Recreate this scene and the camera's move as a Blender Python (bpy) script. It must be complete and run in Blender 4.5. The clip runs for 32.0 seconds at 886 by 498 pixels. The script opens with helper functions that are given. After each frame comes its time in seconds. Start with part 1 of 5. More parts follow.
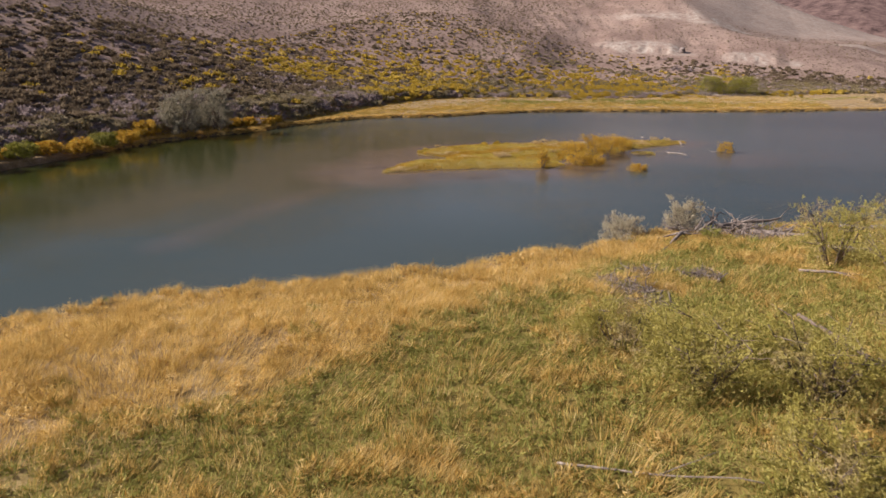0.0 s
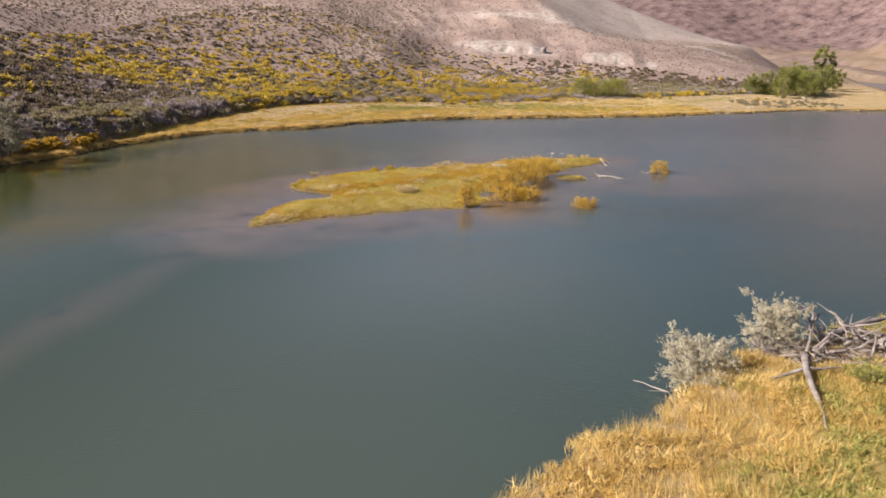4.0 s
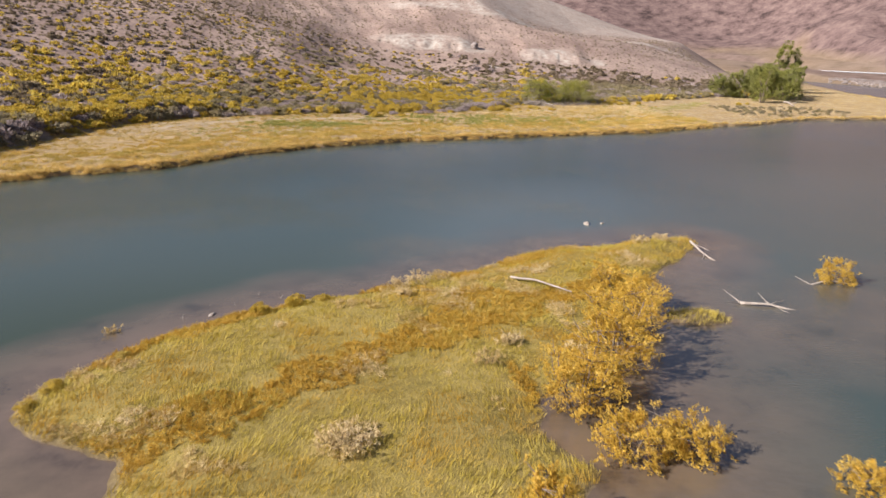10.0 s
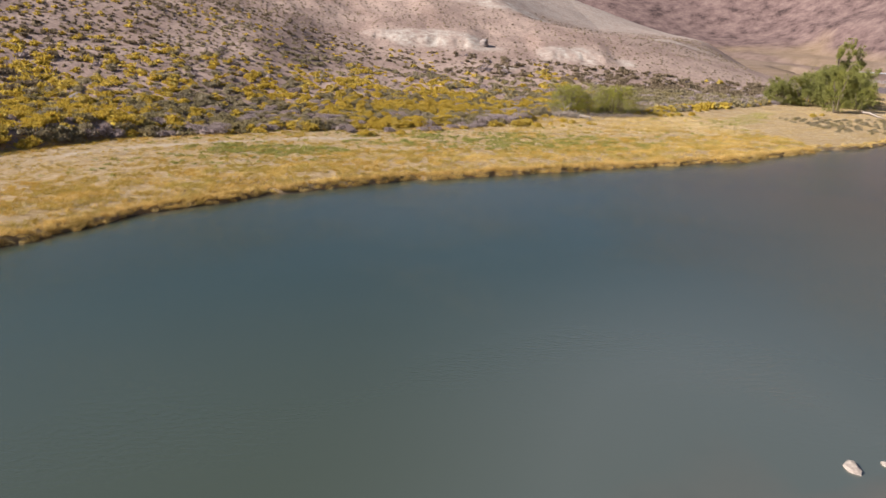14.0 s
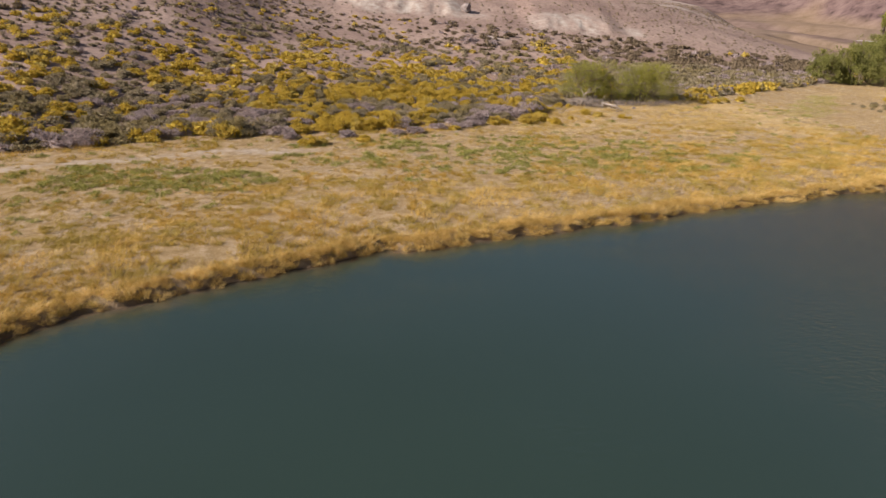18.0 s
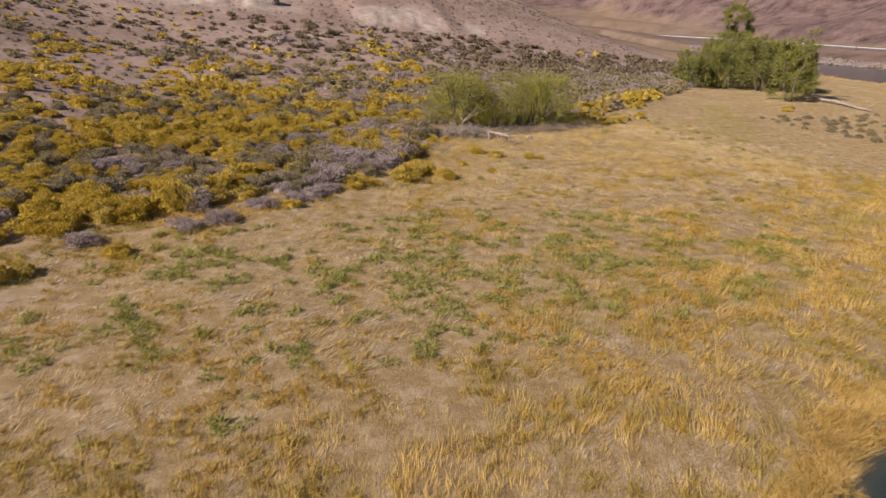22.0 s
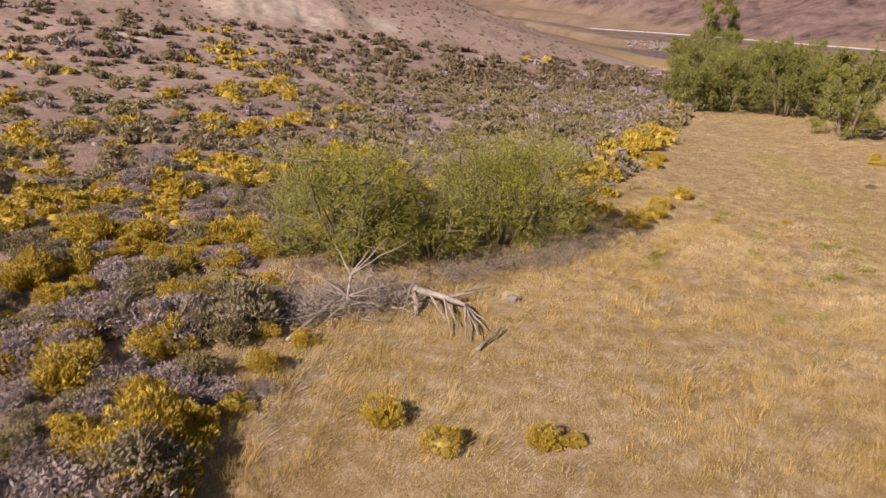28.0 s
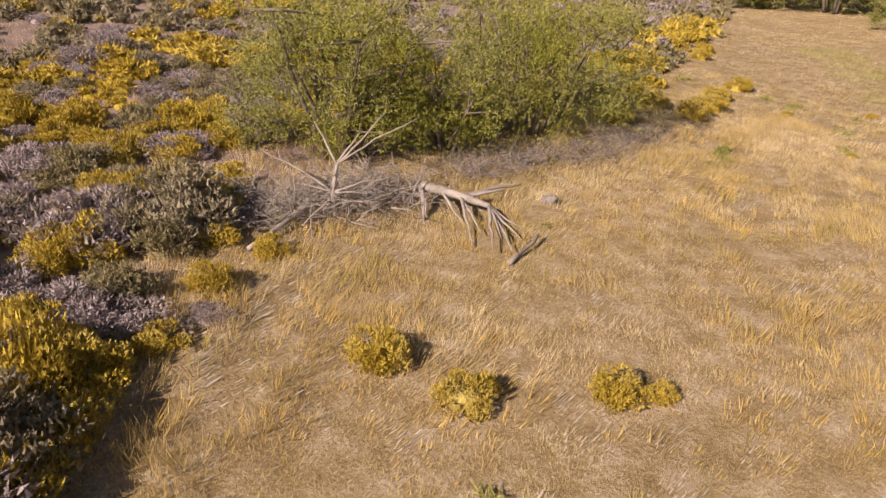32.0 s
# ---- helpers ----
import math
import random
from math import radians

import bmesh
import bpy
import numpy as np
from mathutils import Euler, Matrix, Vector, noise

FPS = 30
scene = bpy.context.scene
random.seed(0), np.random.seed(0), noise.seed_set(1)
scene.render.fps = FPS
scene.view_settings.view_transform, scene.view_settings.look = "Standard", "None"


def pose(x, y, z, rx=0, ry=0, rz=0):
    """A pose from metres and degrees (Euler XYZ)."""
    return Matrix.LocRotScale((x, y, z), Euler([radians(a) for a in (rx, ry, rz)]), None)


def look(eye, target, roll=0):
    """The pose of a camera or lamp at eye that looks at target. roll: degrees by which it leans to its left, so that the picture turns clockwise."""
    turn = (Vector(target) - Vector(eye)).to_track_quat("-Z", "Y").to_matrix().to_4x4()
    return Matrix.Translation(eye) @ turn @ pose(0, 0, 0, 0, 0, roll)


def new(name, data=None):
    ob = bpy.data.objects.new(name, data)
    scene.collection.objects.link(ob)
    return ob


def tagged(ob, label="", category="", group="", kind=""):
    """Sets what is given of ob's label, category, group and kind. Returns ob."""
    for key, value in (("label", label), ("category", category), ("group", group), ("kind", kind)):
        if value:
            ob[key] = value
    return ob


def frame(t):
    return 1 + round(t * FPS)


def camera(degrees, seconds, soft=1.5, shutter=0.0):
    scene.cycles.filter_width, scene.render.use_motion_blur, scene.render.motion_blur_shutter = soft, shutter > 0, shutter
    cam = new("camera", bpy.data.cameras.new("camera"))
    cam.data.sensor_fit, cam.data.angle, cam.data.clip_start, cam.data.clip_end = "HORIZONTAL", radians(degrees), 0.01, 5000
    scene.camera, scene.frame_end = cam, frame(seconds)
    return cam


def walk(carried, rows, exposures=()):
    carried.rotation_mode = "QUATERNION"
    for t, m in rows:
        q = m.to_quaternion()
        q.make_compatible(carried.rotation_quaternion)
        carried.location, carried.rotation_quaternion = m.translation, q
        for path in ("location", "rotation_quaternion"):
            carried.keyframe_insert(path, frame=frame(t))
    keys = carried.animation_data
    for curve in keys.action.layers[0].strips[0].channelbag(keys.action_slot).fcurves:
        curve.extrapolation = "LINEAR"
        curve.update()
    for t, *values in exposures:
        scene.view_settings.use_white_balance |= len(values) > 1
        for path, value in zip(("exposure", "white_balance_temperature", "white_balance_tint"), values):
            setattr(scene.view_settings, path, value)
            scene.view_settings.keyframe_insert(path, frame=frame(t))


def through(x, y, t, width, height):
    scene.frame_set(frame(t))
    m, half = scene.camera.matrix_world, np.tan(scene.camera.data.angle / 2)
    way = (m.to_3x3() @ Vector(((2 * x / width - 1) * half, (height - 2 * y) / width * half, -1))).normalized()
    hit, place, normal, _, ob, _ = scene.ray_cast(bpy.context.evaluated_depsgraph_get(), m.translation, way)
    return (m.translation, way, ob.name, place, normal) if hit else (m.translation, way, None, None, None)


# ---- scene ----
cam = camera(65.5, 32.0, 1.5, 0.3)
PATH = [
    (0, (31.35, -151.81, 17.48), (24.60, -133.79, 12.02), 0.26),
    (0.5, (29.38, -149.10, 17.58), (23.22, -130.87, 12.11), 0.30),
    (1, (27.48, -146.22, 17.65), (21.84, -127.83, 12.17), 0.41),
    (1.5, (25.58, -143.20, 17.67), (20.48, -124.66, 12.19), 0.49),
    (2, (23.73, -140.07, 17.72), (19.23, -121.37, 12.24), 0.53),
    (2.5, (21.91, -136.76, 17.77), (17.97, -117.93, 12.29), 0.51),
    (3, (20.08, -133.20, 17.85), (16.61, -114.29, 12.38), 0.54),
    (3.5, (18.27, -129.47, 17.92), (15.21, -110.48, 12.44), 0.60),
    (5.5, (11.96, -112.38, 18.20), (10.49, -93.20, 12.73), 0.72),
    (6, (10.57, -107.62, 18.19), (9.47, -88.41, 12.71), 0.72),
    (6.5, (9.32, -102.91, 18.23), (8.57, -83.69, 12.74), 0.67),
    (7, (8.21, -98.13, 18.23), (7.76, -78.90, 12.75), 0.64),
    (7.5, (7.24, -93.21, 18.22), (6.98, -73.98, 12.72), 0.67),
    (8, (6.41, -88.08, 18.16), (6.22, -68.85, 12.65), 0.68),
    (8.5, (5.67, -82.80, 18.08), (5.50, -63.57, 12.56), 0.71),
    (9, (5.05, -77.37, 17.99), (4.90, -58.15, 12.46), 0.71),
    (9.5, (4.51, -71.83, 17.77), (4.39, -52.61, 12.24), 0.79),
    (10, (4.05, -66.18, 17.56), (3.94, -46.96, 12.02), 0.83),
    (10.5, (3.58, -60.68, 17.40), (3.47, -41.46, 11.86), 0.81),
    (11, (3.07, -55.09, 17.42), (2.98, -35.88, 11.85), 0.86),
    (11.5, (2.63, -49.40, 17.35), (2.55, -30.19, 11.78), 0.95),
    (12, (2.16, -43.72, 17.37), (2.08, -24.51, 11.78), 1.00),
    (12.5, (1.78, -38.13, 17.39), (1.72, -18.93, 11.80), 1.06),
    (13, (1.44, -32.50, 17.45), (1.40, -13.30, 11.86), 1.13),
    (13.5, (0.98, -26.74, 17.45), (0.97, -7.54, 11.86), 1.12),
    (15.5, (0.37, -5.68, 17.45), (0.33, 13.48, 11.70), 0.99),
    (16, (-0.00, -0.00, 17.32), (-0.00, 19.08, 11.33), 1.06),
    (16.5, (-0.34, 5.68, 17.17), (-0.31, 24.70, 10.97), 1.01),
    (17, (-0.60, 11.35, 17.12), (-0.41, 30.31, 10.78), 1.05),
    (17.5, (-0.81, 16.89, 17.08), (-0.37, 35.84, 10.69), 1.02),
    (18, (-1.06, 22.44, 17.07), (-0.27, 41.38, 10.67), 1.08),
    (18.5, (-1.30, 28.06, 17.04), (-0.05, 46.97, 10.63), 1.18),
    (19, (-1.57, 33.62, 17.04), (0.21, 52.48, 10.61), 1.22),
    (19.5, (-1.76, 39.12, 17.02), (0.55, 57.92, 10.57), 1.35),
    (20, (-1.82, 44.60, 16.93), (1.06, 63.31, 10.49), 1.39),
    (20.5, (-1.73, 49.97, 16.90), (1.81, 68.57, 10.46), 1.45),
    (21, (-1.54, 55.25, 16.95), (2.77, 73.68, 10.50), 1.40),
    (21.5, (-1.20, 60.43, 17.07), (3.89, 78.65, 10.61), 1.40),
    (22, (-0.74, 65.68, 17.14), (5.15, 83.67, 10.68), 1.45),
    (22.5, (-0.07, 70.96, 17.17), (6.57, 88.69, 10.71), 1.48),
    (23, (0.75, 76.27, 17.19), (7.96, 93.77, 10.73), 1.50),
    (23.5, (1.80, 81.63, 17.23), (9.38, 98.96, 10.74), 1.49),
    (24, (3.11, 86.90, 17.17), (10.96, 104.12, 10.70), 1.65),
    (24.5, (4.62, 92.02, 17.18), (12.67, 109.14, 10.69), 1.67),
    (26.5, (11.55, 107.54, 17.84), (19.65, 124.59, 11.22), 2.01),
    (27, (14.60, 112.02, 17.80), (22.72, 129.04, 11.13), 2.11),
    (27.5, (17.57, 116.26, 17.68), (25.67, 133.28, 10.99), 2.17),
    (28, (19.94, 119.91, 17.50), (28.02, 136.93, 10.82), 2.14),
    (28.5, (21.55, 122.72, 17.15), (29.59, 139.78, 10.48), 2.15),
    (29, (22.50, 124.73, 16.55), (30.51, 141.80, 9.88), 2.13),
    (29.5, (22.93, 126.11, 15.71), (30.91, 143.10, 8.81), 2.17),
    (30, (23.06, 126.96, 14.57), (30.99, 143.76, 7.18), 2.24),
    (30.5, (23.02, 127.25, 13.28), (30.86, 143.83, 5.32), 2.32),
    (31, (22.99, 127.45, 12.65), (30.75, 143.86, 4.24), 2.33),
    (31.5, (22.97, 127.57, 12.65), (30.69, 143.86, 4.01), 2.32),
    (32, (23.02, 127.56, 12.69), (30.73, 143.84, 3.99), 2.33),
]  # PATH_END
walk(cam, [(t, look(eye, target, roll)) for t, eye, target, roll in PATH],
     [(0, 0.68, 6500, 22), (3, 1.02, 6300, 18), (6, 1.20, 6200, 17), (9, 1.14, 6150, 16), (13, 1.02, 6150, 16), (17, 0.86, 6400, 18), (20, 0.46, 6600, 22), (24, 0.54, 6600, 22), (27, 0.60, 6900, 25), (32, 0.76, 6900, 25)])

# ---- light ----
SUN_EL, SUN_AZ = 33.0, math.atan2(-0.93, -0.37)  # azimuth from +y towards +x
world = bpy.data.worlds.new("world")
scene.world = world
world.use_nodes = True
wn = world.node_tree.nodes
sky = wn.new("ShaderNodeTexSky")
sky.sky_type, sky.sun_disc = "NISHITA", False
sky.sun_elevation, sky.sun_rotation = radians(SUN_EL), SUN_AZ
sky.altitude, sky.dust_density = 1200, 1.5
wn["Background"].inputs[1].default_value = 0.05
world.node_tree.links.new(sky.outputs[0], wn["Background"].inputs[0])
sun = new("sun", bpy.data.lights.new("sun", "SUN"))
sun.data.energy, sun.data.angle, sun.data.color = 4.8, radians(0.53), (1.0, 0.93, 0.82)
sun.matrix_world = look((0.0, 0.0, 200.0), (math.cos(radians(SUN_EL)) * 0.929, math.cos(radians(SUN_EL)) * 0.370, 200.0 - math.sin(radians(SUN_EL))))


# ---- materials ----
def tree_of(name):
    m = bpy.data.materials.new(name)
    m.use_nodes = True
    t = m.node_tree
    for x in list(t.nodes):
        t.nodes.remove(x)
    out = t.nodes.new("ShaderNodeOutputMaterial")
    return m, t, out


def put(t, kind, links=(), **values):
    """A node with values by input name and links of (input name, socket)."""
    x = t.nodes.new(kind)
    for k, v in values.items():
        x.inputs[k].default_value = v
    for k, s in links:
        t.links.new(s, x.inputs[k])
    return x


def noise_of(t, scale, detail=4.0, rough=0.6, vec=None):
    x = put(t, "ShaderNodeTexNoise", [("Vector", vec)] if vec else [], Scale=scale, Detail=detail, Roughness=rough)
    return x.outputs["Fac"]


def ramp_of(t, fac, stops):
    x = t.nodes.new("ShaderNodeValToRGB")
    e = x.color_ramp.elements
    while len(e) < len(stops):
        e.new(0.5)
    for k, (p, c) in enumerate(stops):
        e[k].position, e[k].color = p, (*c, 1.0)
    t.links.new(fac, x.inputs[0])
    return x.outputs[0]


def level_of(t, fac, lo, hi):
    x = put(t, "ShaderNodeMapRange", [(0, fac)])
    x.inputs[1].default_value, x.inputs[2].default_value = lo, hi
    return x.outputs[0]


def mix_of(t, fac, a, b):
    x = t.nodes.new("ShaderNodeMix")
    x.data_type = "RGBA"
    for k, s in ((0, fac), (6, a), (7, b)):
        if isinstance(s, tuple):
            x.inputs[k].default_value = (*s, 1.0)
        elif isinstance(s, (int, float)):
            x.inputs[k].default_value = s
        else:
            t.links.new(s, x.inputs[k])
    return x.outputs[2]


def place_of(t):
    return t.nodes.new("ShaderNodeNewGeometry").outputs["Position"]


def attr_of(t, name):
    x = t.nodes.new("ShaderNodeAttribute")
    x.attribute_name = name
    return x.outputs["Fac"]


def solid(name, stops, scale=3.0, rough=0.8, bump=0.3, bump_scale=30.0):
    """A rough surface whose colour wanders between the stops at two scales."""
    m, t, out = tree_of(name)
    p = place_of(t)
    big, fine = noise_of(t, scale, 5, 0.65, p), noise_of(t, bump_scale, 3, 0.7, p)
    both = put(t, "ShaderNodeMath", [(0, big), (1, fine)])
    half = put(t, "ShaderNodeMath", [(0, both.outputs[0])])
    half.operation = "MULTIPLY"
    half.inputs[1].default_value = 0.5
    col = ramp_of(t, level_of(t, half.outputs[0], 0.3, 0.7), stops)
    b = put(t, "ShaderNodeBump", [("Height", fine)], Strength=bump, Distance=0.05)
    s = put(t, "ShaderNodeBsdfPrincipled", [("Base Color", col), ("Normal", b.outputs[0])], Roughness=rough)
    s.inputs["Specular IOR Level"].default_value = 0.2
    t.links.new(s.outputs[0], out.inputs[0])
    return m


def leafy(name, stops, patch=None, patch_scale=0.08, patch_cut=(0.45, 0.6), through=0.3, spread=0.8, lumpy=0.0):
    """Leaves or blades: every island has its own shade; patch is a second set of shades in patches over the ground."""
    m, t, out = tree_of(name)
    g = t.nodes.new("ShaderNodeNewGeometry")
    rnd = g.outputs["Random Per Island"]
    near = noise_of(t, spread, 3, 0.6, g.outputs["Position"])
    mixed = put(t, "ShaderNodeMath", [(0, rnd), (1, level_of(t, near, 0.3, 0.7))])
    half = put(t, "ShaderNodeMath", [(0, mixed.outputs[0])])
    half.operation = "MULTIPLY"
    half.inputs[1].default_value = 0.5
    col = ramp_of(t, half.outputs[0], stops)
    if patch:
        where = level_of(t, noise_of(t, patch_scale, 5, 0.65, g.outputs["Position"]), *patch_cut)
        col = mix_of(t, where, col, ramp_of(t, half.outputs[0], patch))
    links = [("Color", col)]
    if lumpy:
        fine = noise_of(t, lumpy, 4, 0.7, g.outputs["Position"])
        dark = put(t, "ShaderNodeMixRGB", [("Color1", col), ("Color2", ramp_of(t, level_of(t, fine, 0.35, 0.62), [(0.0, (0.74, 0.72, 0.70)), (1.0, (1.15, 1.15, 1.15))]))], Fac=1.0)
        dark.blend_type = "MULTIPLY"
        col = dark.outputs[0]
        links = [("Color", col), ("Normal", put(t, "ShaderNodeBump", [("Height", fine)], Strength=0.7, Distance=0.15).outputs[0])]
    d = put(t, "ShaderNodeBsdfDiffuse", links)
    tr = put(t, "ShaderNodeBsdfTranslucent", [("Color", col)])
    mx = put(t, "ShaderNodeMixShader", [(1, d.outputs[0]), (2, tr.outputs[0])])
    mx.inputs[0].default_value = through
    t.links.new(mx.outputs[0], out.inputs[0])
    return m


M_GOLD = leafy("gold_grass", [(0.1, (0.36, 0.225, 0.055)), (0.5, (0.60, 0.41, 0.115)), (0.9, (0.76, 0.57, 0.235))],
               [(0.1, (0.25, 0.19, 0.045)), (0.9, (0.52, 0.41, 0.12))], 0.3, (0.46, 0.56))
M_FLUFF = leafy("fluffy_grass", [(0.1, (0.43, 0.28, 0.075)), (0.5, (0.67, 0.48, 0.16)), (0.9, (0.84, 0.67, 0.34))],
                [(0.1, (0.40, 0.26, 0.07)), (0.9, (0.74, 0.54, 0.20))], 0.15, (0.48, 0.6), 0.45)
M_STRAW = leafy("straw_grass", [(0.1, (0.39, 0.29, 0.14)), (0.5, (0.59, 0.46, 0.25)), (0.9, (0.77, 0.64, 0.41))],
                [(0.1, (0.36, 0.25, 0.08)), (0.9, (0.63, 0.48, 0.21))], 0.16, (0.42, 0.58))
M_GREEN = leafy("green_weeds", [(0.1, (0.15, 0.155, 0.04)), (0.5, (0.27, 0.27, 0.07)), (0.9, (0.45, 0.42, 0.14))])
M_ISLE = leafy("island_grass", [(0.1, (0.27, 0.20, 0.028)), (0.5, (0.45, 0.35, 0.06)), (0.9, (0.60, 0.495, 0.17))],
               [(0.1, (0.32, 0.18, 0.02)), (0.9, (0.53, 0.34, 0.05))], 0.2, (0.46, 0.6))
M_RUST = leafy("rusty_sedge", [(0.1, (0.31, 0.17, 0.02)), (0.5, (0.47, 0.29, 0.045)), (0.9, (0.58, 0.41, 0.10))])
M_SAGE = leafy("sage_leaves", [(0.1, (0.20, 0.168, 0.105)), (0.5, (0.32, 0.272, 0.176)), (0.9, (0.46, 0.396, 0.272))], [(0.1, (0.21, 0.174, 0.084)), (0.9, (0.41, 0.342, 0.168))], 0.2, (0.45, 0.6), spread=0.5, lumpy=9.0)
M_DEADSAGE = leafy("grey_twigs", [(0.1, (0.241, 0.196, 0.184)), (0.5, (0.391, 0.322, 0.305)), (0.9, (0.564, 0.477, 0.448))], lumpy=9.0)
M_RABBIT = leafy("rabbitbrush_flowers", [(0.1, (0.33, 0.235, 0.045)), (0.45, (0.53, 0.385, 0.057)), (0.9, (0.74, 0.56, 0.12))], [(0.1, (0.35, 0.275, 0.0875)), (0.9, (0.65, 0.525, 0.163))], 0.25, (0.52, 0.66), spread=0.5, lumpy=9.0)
M_SCRUB = leafy("hill_scrub", [(0.1, (0.12, 0.092, 0.062)), (0.5, (0.20, 0.155, 0.10)), (0.9, (0.30, 0.235, 0.15))])
M_WILLOW = leafy("willow_leaves", [(0.1, (0.12, 0.125, 0.024)), (0.5, (0.27, 0.26, 0.045)), (0.9, (0.47, 0.44, 0.11))], [(0.1, (0.13, 0.135, 0.035)), (0.9, (0.42, 0.40, 0.12))], 0.25, (0.48, 0.6), through=0.22, spread=0.5)
M_BANKWILLOW = leafy("bank_willow_leaves", [(0.1, (0.20, 0.18, 0.045)), (0.5, (0.40, 0.355, 0.09)), (0.9, (0.60, 0.53, 0.20))], [(0.1, (0.30, 0.23, 0.11)), (0.9, (0.55, 0.45, 0.24))], 0.4, (0.52, 0.62), through=0.35, spread=0.5)
M_OLIVE = leafy("olive_leaves", [(0.1, (0.10, 0.105, 0.03)), (0.5, (0.20, 0.205, 0.06)), (0.9, (0.34, 0.325, 0.12))], [(0.1, (0.13, 0.135, 0.03)), (0.9, (0.36, 0.345, 0.09))], 0.12, (0.48, 0.6), through=0.25)
M_AMBER = leafy("amber_willow_leaves", [(0.1, (0.34, 0.20, 0.03)), (0.5, (0.56, 0.36, 0.05)), (0.9, (0.75, 0.54, 0.14))], through=0.4)
M_SILVER = leafy("silver_leaves", [(0.1, (0.30, 0.265, 0.18)), (0.5, (0.48, 0.43, 0.30)), (0.9, (0.64, 0.58, 0.43))])
M_MAT = leafy("matted_grass", [(0.1, (0.38, 0.31, 0.22)), (0.5, (0.52, 0.44, 0.33)), (0.9, (0.68, 0.60, 0.48))])
M_TUFT = leafy("olive_gold_grass", [(0.1, (0.21, 0.155, 0.03)), (0.5, (0.37, 0.275, 0.06)), (0.9, (0.52, 0.40, 0.11))],
               [(0.1, (0.34, 0.20, 0.04)), (0.9, (0.60, 0.41, 0.10))], 0.13, (0.45, 0.58))
M_GREYTREE = leafy("grey_tree_leaves", [(0.1, (0.19, 0.175, 0.12)), (0.5, (0.34, 0.31, 0.22)), (0.9, (0.48, 0.44, 0.33))])
M_BARK = solid("bark", [(0.2, (0.10, 0.075, 0.055)), (0.8, (0.24, 0.19, 0.15))], 2.0, 0.9, 0.6, 20)
M_DRIFT = solid("bleached_wood", [(0.1, (0.15, 0.12, 0.10)), (0.5, (0.32, 0.27, 0.225)), (0.9, (0.48, 0.42, 0.35))], 1.5, 0.85, 0.6, 25)
M_DEADWOOD = solid("grey_dead_wood", [(0.2, (0.12, 0.097, 0.083)), (0.5, (0.22, 0.182, 0.155)), (0.8, (0.38, 0.325, 0.275))], 1.5, 0.9, 0.5, 22)
M_ROCK = solid("rock", [(0.2, (0.14, 0.115, 0.105)), (0.8, (0.33, 0.28, 0.25))], 0.7, 0.9, 0.6, 6)
M_ROAD = solid("asphalt", [(0.2, (0.11, 0.11, 0.115)), (0.8, (0.17, 0.165, 0.165))], 0.3, 0.85, 0.1, 8)
M_RAIL = solid("galvanised_steel", [(0.2, (0.42, 0.43, 0.45)), (0.8, (0.55, 0.56, 0.58))], 0.5, 0.5, 0.05, 8)


